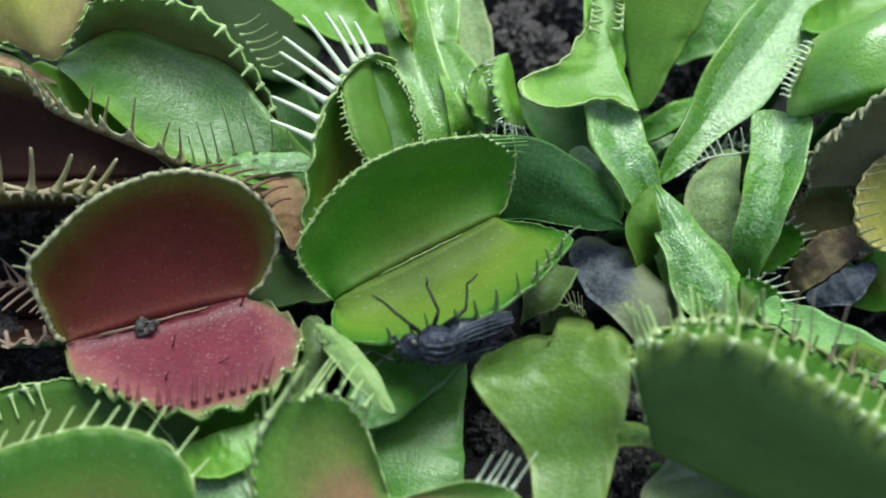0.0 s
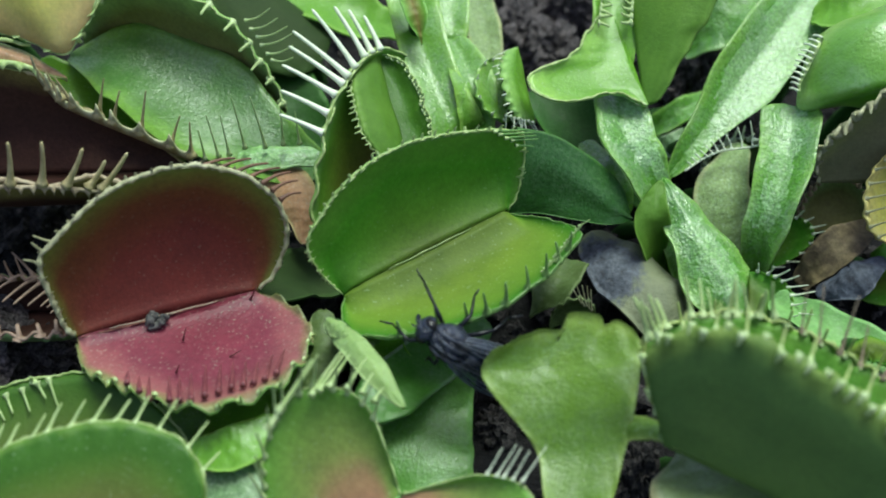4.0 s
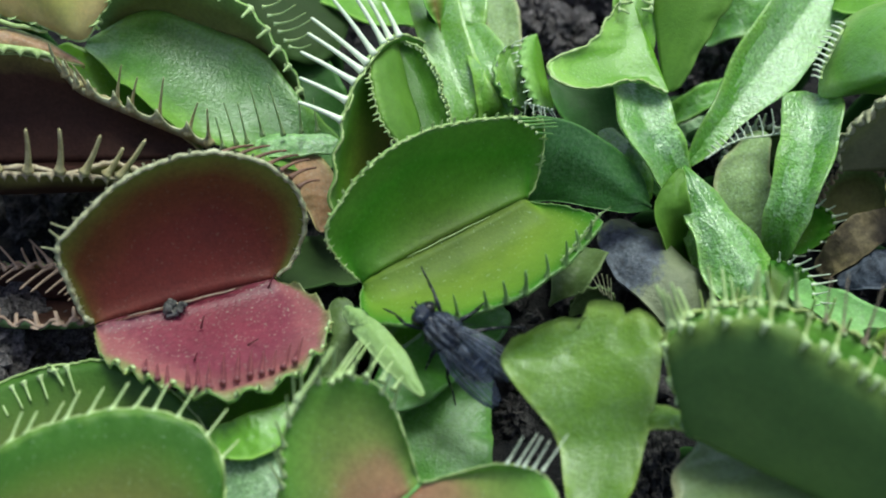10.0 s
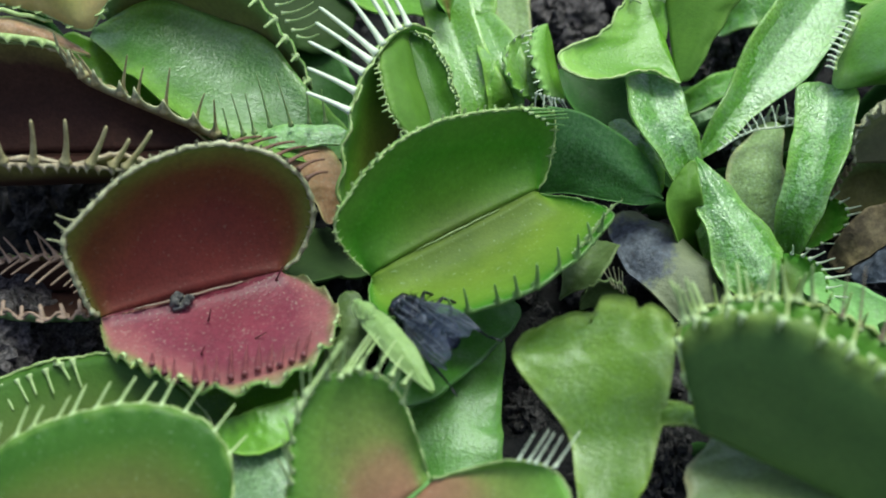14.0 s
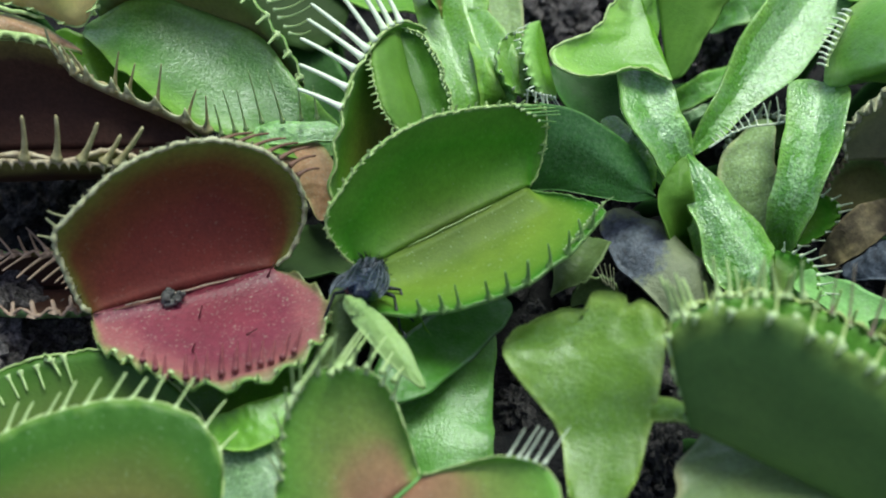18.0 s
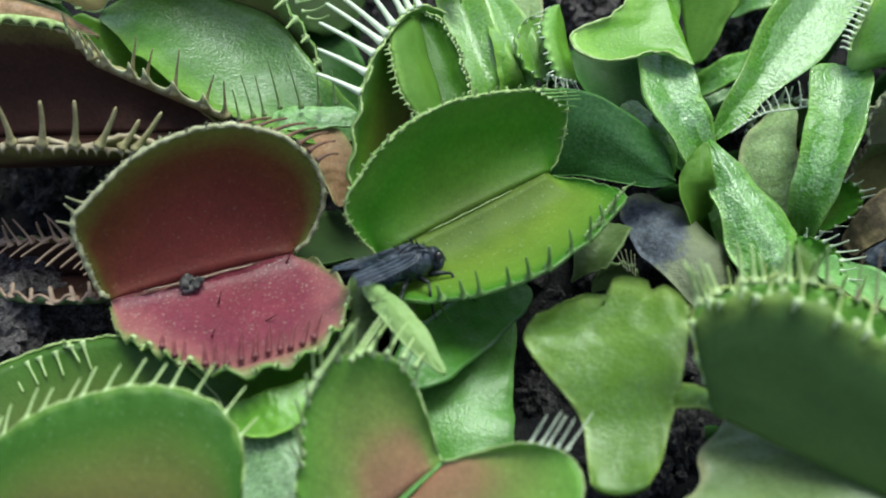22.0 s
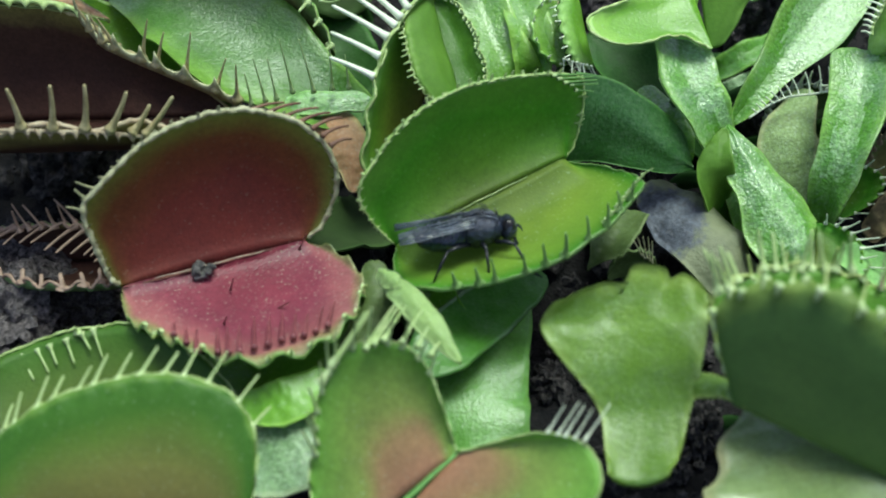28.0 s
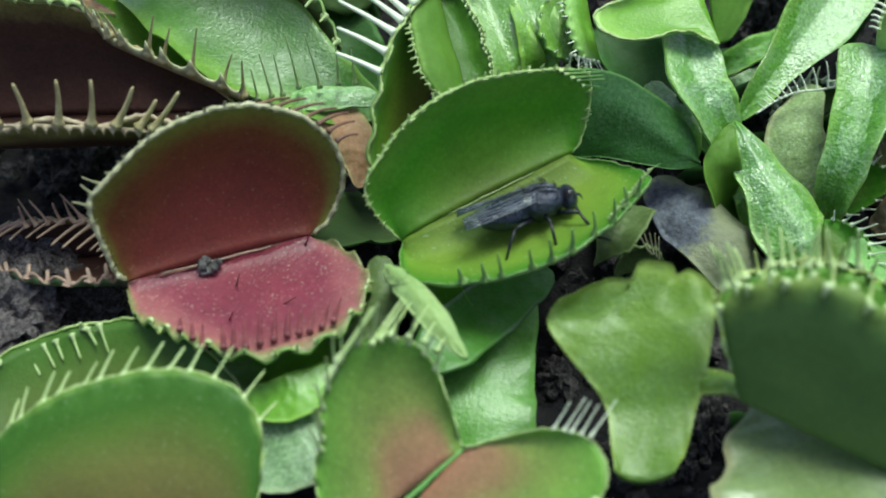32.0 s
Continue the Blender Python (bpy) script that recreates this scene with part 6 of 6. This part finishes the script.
def build_fly():
    fl = thing("fly", (0, 0, 0), "dark grey bristly fly with smoky wings on a green trap", "fly")
    th = part("thorax", *rough_ball((0.95, 0, 0.12), (1.8, 1.42, 1.36), 28, 20, 0.10, 3), M_FLY, fl)
    for y in (-0.8, -0.28, 0.28, 0.8):
        pts = [Vector((0.95 + 1.62 * math.cos(a), y * (0.7 + 0.3 * math.sin(a)), 0.16 + 1.35 * math.sin(a) * math.sqrt(1 - (y / 1.5) ** 2))) for a in np.linspace(0.55, 2.5, 9)]
        part("grey_stripe", *tube(pts, [0.05, 0.12, 0.15, 0.08, 0.14, 0.15, 0.1, 0.12, 0.05], 6), M_FLY_STRIPE, th)
    part("scutellum", *rough_ball((-0.72, 0, 0.78), (0.62, 0.75, 0.42), 16, 10, 0.1, 8), M_FLY_STRIPE, fl)
    ab = part("abdomen", *rough_ball((-1.75, 0, -0.12), (2.05, 1.4, 1.12), 28, 20, 0.07, 5), M_FLY_BLUE, fl)
    for x in (-1.2, -2.0, -2.8):
        k = math.sqrt(1 - ((x + 1.75) / 2.05) ** 2)
        pts = [Vector((x, 1.4 * k * math.cos(a), -0.12 + 1.1 * k * math.sin(a))) for a in np.linspace(0.1, 3.04, 13)]
        part("grey_band", *tube(pts, [0.1] * 13, 6), M_FLY_STRIPE, ab)
    hd = part("head", *rough_ball((3.05, 0, -0.02), (0.68, 1.08, 1.0), 20, 14, 0.05, 1), M_FLY, fl)
    part("face", *ball((3.42, 0, -0.12), (0.36, 0.5, 0.72)), M_FLY_STRIPE, hd)
    for s in (-1, 1):
        part("compound_eye", *ball((3.05, 0.6 * s, 0.12), (0.5, 0.46, 0.74)), M_EYE, hd)
        part("antenna", *tube([Vector((3.72, 0.14 * s, 0.12)), Vector((3.98, 0.2 * s, -0.02)), Vector((4.1, 0.28 * s, -0.34))], [0.08, 0.08, 0.03], 5), M_FLY, hd)
    part("proboscis", *tube([Vector((3.45, 0, -0.6)), Vector((3.55, 0, -1.05)), Vector((3.6, 0, -1.4))], [0.18, 0.12, 0.22], 6), M_FLY, hd)
    # wings: thin veined blades folded back over the abdomen, a little apart
    for s in (-1, 1):
        verts, faces = [], []
        n, m = 22, 10
        for layer in (0, 0.03):
            verts += [wing_point(s, i / n, j / m * 2 - 1) + Vector((0, 0, layer)) for i in range(n + 1) for j in range(m + 1)]
        row, half = m + 1, (n + 1) * (m + 1)
        for i in range(n):
            for j in range(m):
                q = (i * row + j, i * row + j + 1, (i + 1) * row + j + 1, (i + 1) * row + j)
                faces += [q, tuple(half + k for k in reversed(q))]
        wg = part("wing", verts, faces, M_WING, fl, "smoky translucent wing")
        for q0, q1, f1, r in ((0.97, 0.98, 0.99, 0.06), (0.75, 0.8, 0.97, 0.045), (0.45, 0.5, 0.98, 0.04), (0.2, 0.05, 0.98, 0.04), (0.0, -0.5, 0.85, 0.035), (-0.3, -0.97, 0.55, 0.03)):
            pts = [wing_point(s, f, q0 + (q1 - q0) * f / f1) + Vector((0, 0, 0.03)) for f in np.linspace(0.02, f1, 12)]
            part("vein", *tube(pts, [r] * 12, 4), M_VEIN, wg)
        for f0, qa, qb in ((0.42, 0.45, 0.12), (0.62, 0.1, -0.35)):
            part("vein", *tube([wing_point(s, f0 + 0.03 * k, qa + (qb - qa) * k / 4) + Vector((0, 0, 0.03)) for k in range(5)], [0.03] * 5, 4), M_VEIN, wg)
    # legs, each under its own hip so that it can step
    legs = []
    for s in (-1, 1):
        for x, sweep, out in ((2.0, 1.5, 0.9), (0.9, -0.1, 1.35), (0.0, -1.9, 1.1)):
            hip = Vector((x, 0.7 * s, -0.8))
            knee = hip + Vector((sweep * 0.85, 1.25 * s * out, 0.1))
            foot = hip + Vector((sweep * 1.5, 1.75 * s * out, -2.0))
            toe = foot + Vector((sweep * 0.55, 0.5 * s, -0.35))
            lg = new("leg")
            lg.parent = fl
            lg.location = hip * MM
            for name, a, b, r0, r1 in (("femur", Vector(), knee - hip, 0.17, 0.12), ("tibia", knee - hip, foot - hip, 0.11, 0.08), ("tarsus", foot - hip, toe - hip, 0.08, 0.055)):
                part(name, *tube([a, a.lerp(b, 0.5) + Vector((0, 0, 0.08)), b], [r0, r0 * 1.15, r1], 6), M_LEG, lg)
            legs.append((lg, hip, s, x))
    r = random.Random(5)
    for k in range(96):
        a, b = r.uniform(0.4, 2.8), r.uniform(-1.0, 1.0)
        body = k % 3
        c, rad = ((0.95, 0.12), (1.8, 1.42, 1.36)) if body else ((-1.75, -0.12), (2.05, 1.4, 1.12))
        q = Vector((math.cos(a) * rad[0], math.sin(a) * b * rad[1], math.sin(a) * math.sqrt(1 - b * b) * rad[2]))
        p = Vector((c[0], 0, c[1])) + q * 0.97
        d = (q.normalized() + Vector((-0.7, 0, 0.15))) * r.uniform(0.7, 1.3)
        part("bristle", *tube([p, p + d * 0.38, p + d * 0.7 + Vector((-0.15, 0, 0))], [0.04, 0.03, 0.008], 4), M_LEG, th if body else ab)
    return fl, legs


fly, fly_legs = build_fly()

FLY_ROWS = [
    (0.0, 0.20, 60.20, 13.40, -85.9, -16.4, -151.3),
    (1.0, 0.20, 60.30, 13.40, -86.9, -18.5, -152.7),
    (2.0, 0.20, 59.50, 13.00, -79.3, -31.0, -173.9),
    (3.0, 0.10, 59.40, 12.40, -71.2, -33.2, 176.8),
    (3.5, 0.30, 59.40, 12.70, -70.1, -33.8, 174.5),
    (5.5, 1.20, 59.30, 12.90, -44.4, -32.3, 156.5),
    (6.0, 0.70, 59.30, 12.30, -40.0, -38.7, 147.5),
    (6.5, 0.80, 59.40, 12.30, -39.8, -39.1, 147.1),
    (7.0, 0.20, 59.30, 11.80, -41.9, -36.4, 151.2),
    (8.0, 0.20, 59.10, 11.40, -39.0, -38.6, 145.8),
    (9.0, 0.80, 59.10, 11.70, -34.8, -42.3, 138.7),
    (9.5, -0.20, 59.50, 11.80, -40.0, -37.9, 147.5),
    (10.0, -1.19, 58.61, 13.15, -40.1, -28.2, 147.9),
    (10.5, -1.85, 59.08, 13.62, -40.5, -27.9, 148.6),
    (11.0, -1.74, 59.87, 12.74, -45.0, -32.7, 157.8),
    (11.5, -3.30, 60.68, 11.71, -68.3, -44.2, -170.0),
    (12.0, -4.00, 59.80, 13.10, -26.0, 18.3, 126.5),
    (13.0, -4.10, 60.20, 12.30, -25.8, 18.5, 126.6),
    (14.0, -4.20, 60.40, 12.50, -25.8, 18.5, 126.8),
    (14.5, -1.93, 59.83, 11.39, -47.4, -28.0, 164.2),
    (15.5, -4.49, 60.65, 12.99, -37.1, -36.6, 154.5),
    (16.5, -7.10, 65.20, 11.80, 11.2, 0.8, 119.6),
    (16.7, -7.40, 65.00, 11.70, 14.0, 5.0, 114.5),
    (17.0, -7.80, 64.80, 11.50, 0.8, 37.5, 91.4),
    (18.0, -7.90, 65.10, 11.40, -2.7, 33.2, 82.8),
    (19.0, -6.90, 65.10, 11.20, -14.6, 29.3, 65.4),
    (19.5, -6.60, 65.20, 11.40, -17.2, 25.3, 56.2),
    (20.0, -6.80, 64.80, 11.80, -19.1, 21.6, 48.5),
    (21.0, -6.60, 64.60, 12.30, -20.6, 18.6, 41.9),
    (22.0, -6.80, 64.30, 12.20, -21.6, 18.3, 37.1),
    (23.0, -7.00, 64.80, 12.00, -22.2, 17.2, 33.6),
    (23.5, -7.10, 65.30, 12.20, -22.9, 17.5, 30.1),
    (24.0, -6.60, 65.40, 11.90, -23.4, 17.5, 26.5),
    (24.5, -5.60, 65.40, 11.80, -23.4, 14.3, 26.1),
    (26.5, -3.60, 66.10, 12.60, -29.2, 1.1, 9.7),
    (27.0, -4.10, 66.30, 12.40, -29.3, 1.3, 10.2),
    (27.5, -3.60, 66.50, 12.20, -29.5, 1.1, 10.3),
    (28.0, -3.10, 66.40, 12.40, -29.5, 0.9, 10.5),
    (28.5, -3.10, 66.50, 12.50, -29.6, 0.7, 10.6),
    (29.0, -3.00, 66.70, 12.30, -29.3, 0.3, 10.8),
    (29.5, -1.00, 67.30, 12.10, -29.4, -1.1, 12.7),
    (30.0, -0.10, 67.60, 12.40, -29.6, -2.6, 14.5),
    (30.5, 0.90, 68.00, 12.40, -29.8, -4.4, 16.8),
    (31.0, 1.10, 67.90, 12.50, -29.7, -4.3, 16.8),
    (31.5, 1.10, 67.90, 12.80, -29.8, -4.2, 16.8),
    (32.0, 1.00, 68.10, 12.80, -29.9, -4.3, 16.7),
]
STEPS = [(0, 0), (2, 6), (3.5, -5), (5.5, 5), (6.5, -6), (9, 4), (10, -8), (11, 6), (11.5, -8), (13, -2), (14.5, 7), (15.5, -10), (16.5, 8), (17, -8), (18, -4), (19, 4), (20, -7), (21, 5), (22, -3), (23, 4), (24, -6), (24.5, 7), (26.5, -8), (28, 4), (29, -5), (29.5, 9), (30, -8), (30.5, 7), (32, 2)]


def motions():
    walk(fly, [(t, pose(x * MM, y * MM, z * MM, rx, ry, rz)) for t, x, y, z, rx, ry, rz in FLY_ROWS])
    for k, (lg, hip, s, x) in enumerate(fly_legs):
        sign = 1 if k % 2 else -1
        walk(lg, [(t, pose(hip.x * MM, hip.y * MM, hip.z * MM, 0, 0, sign * a * 1.5)) for t, a in STEPS])


motions()
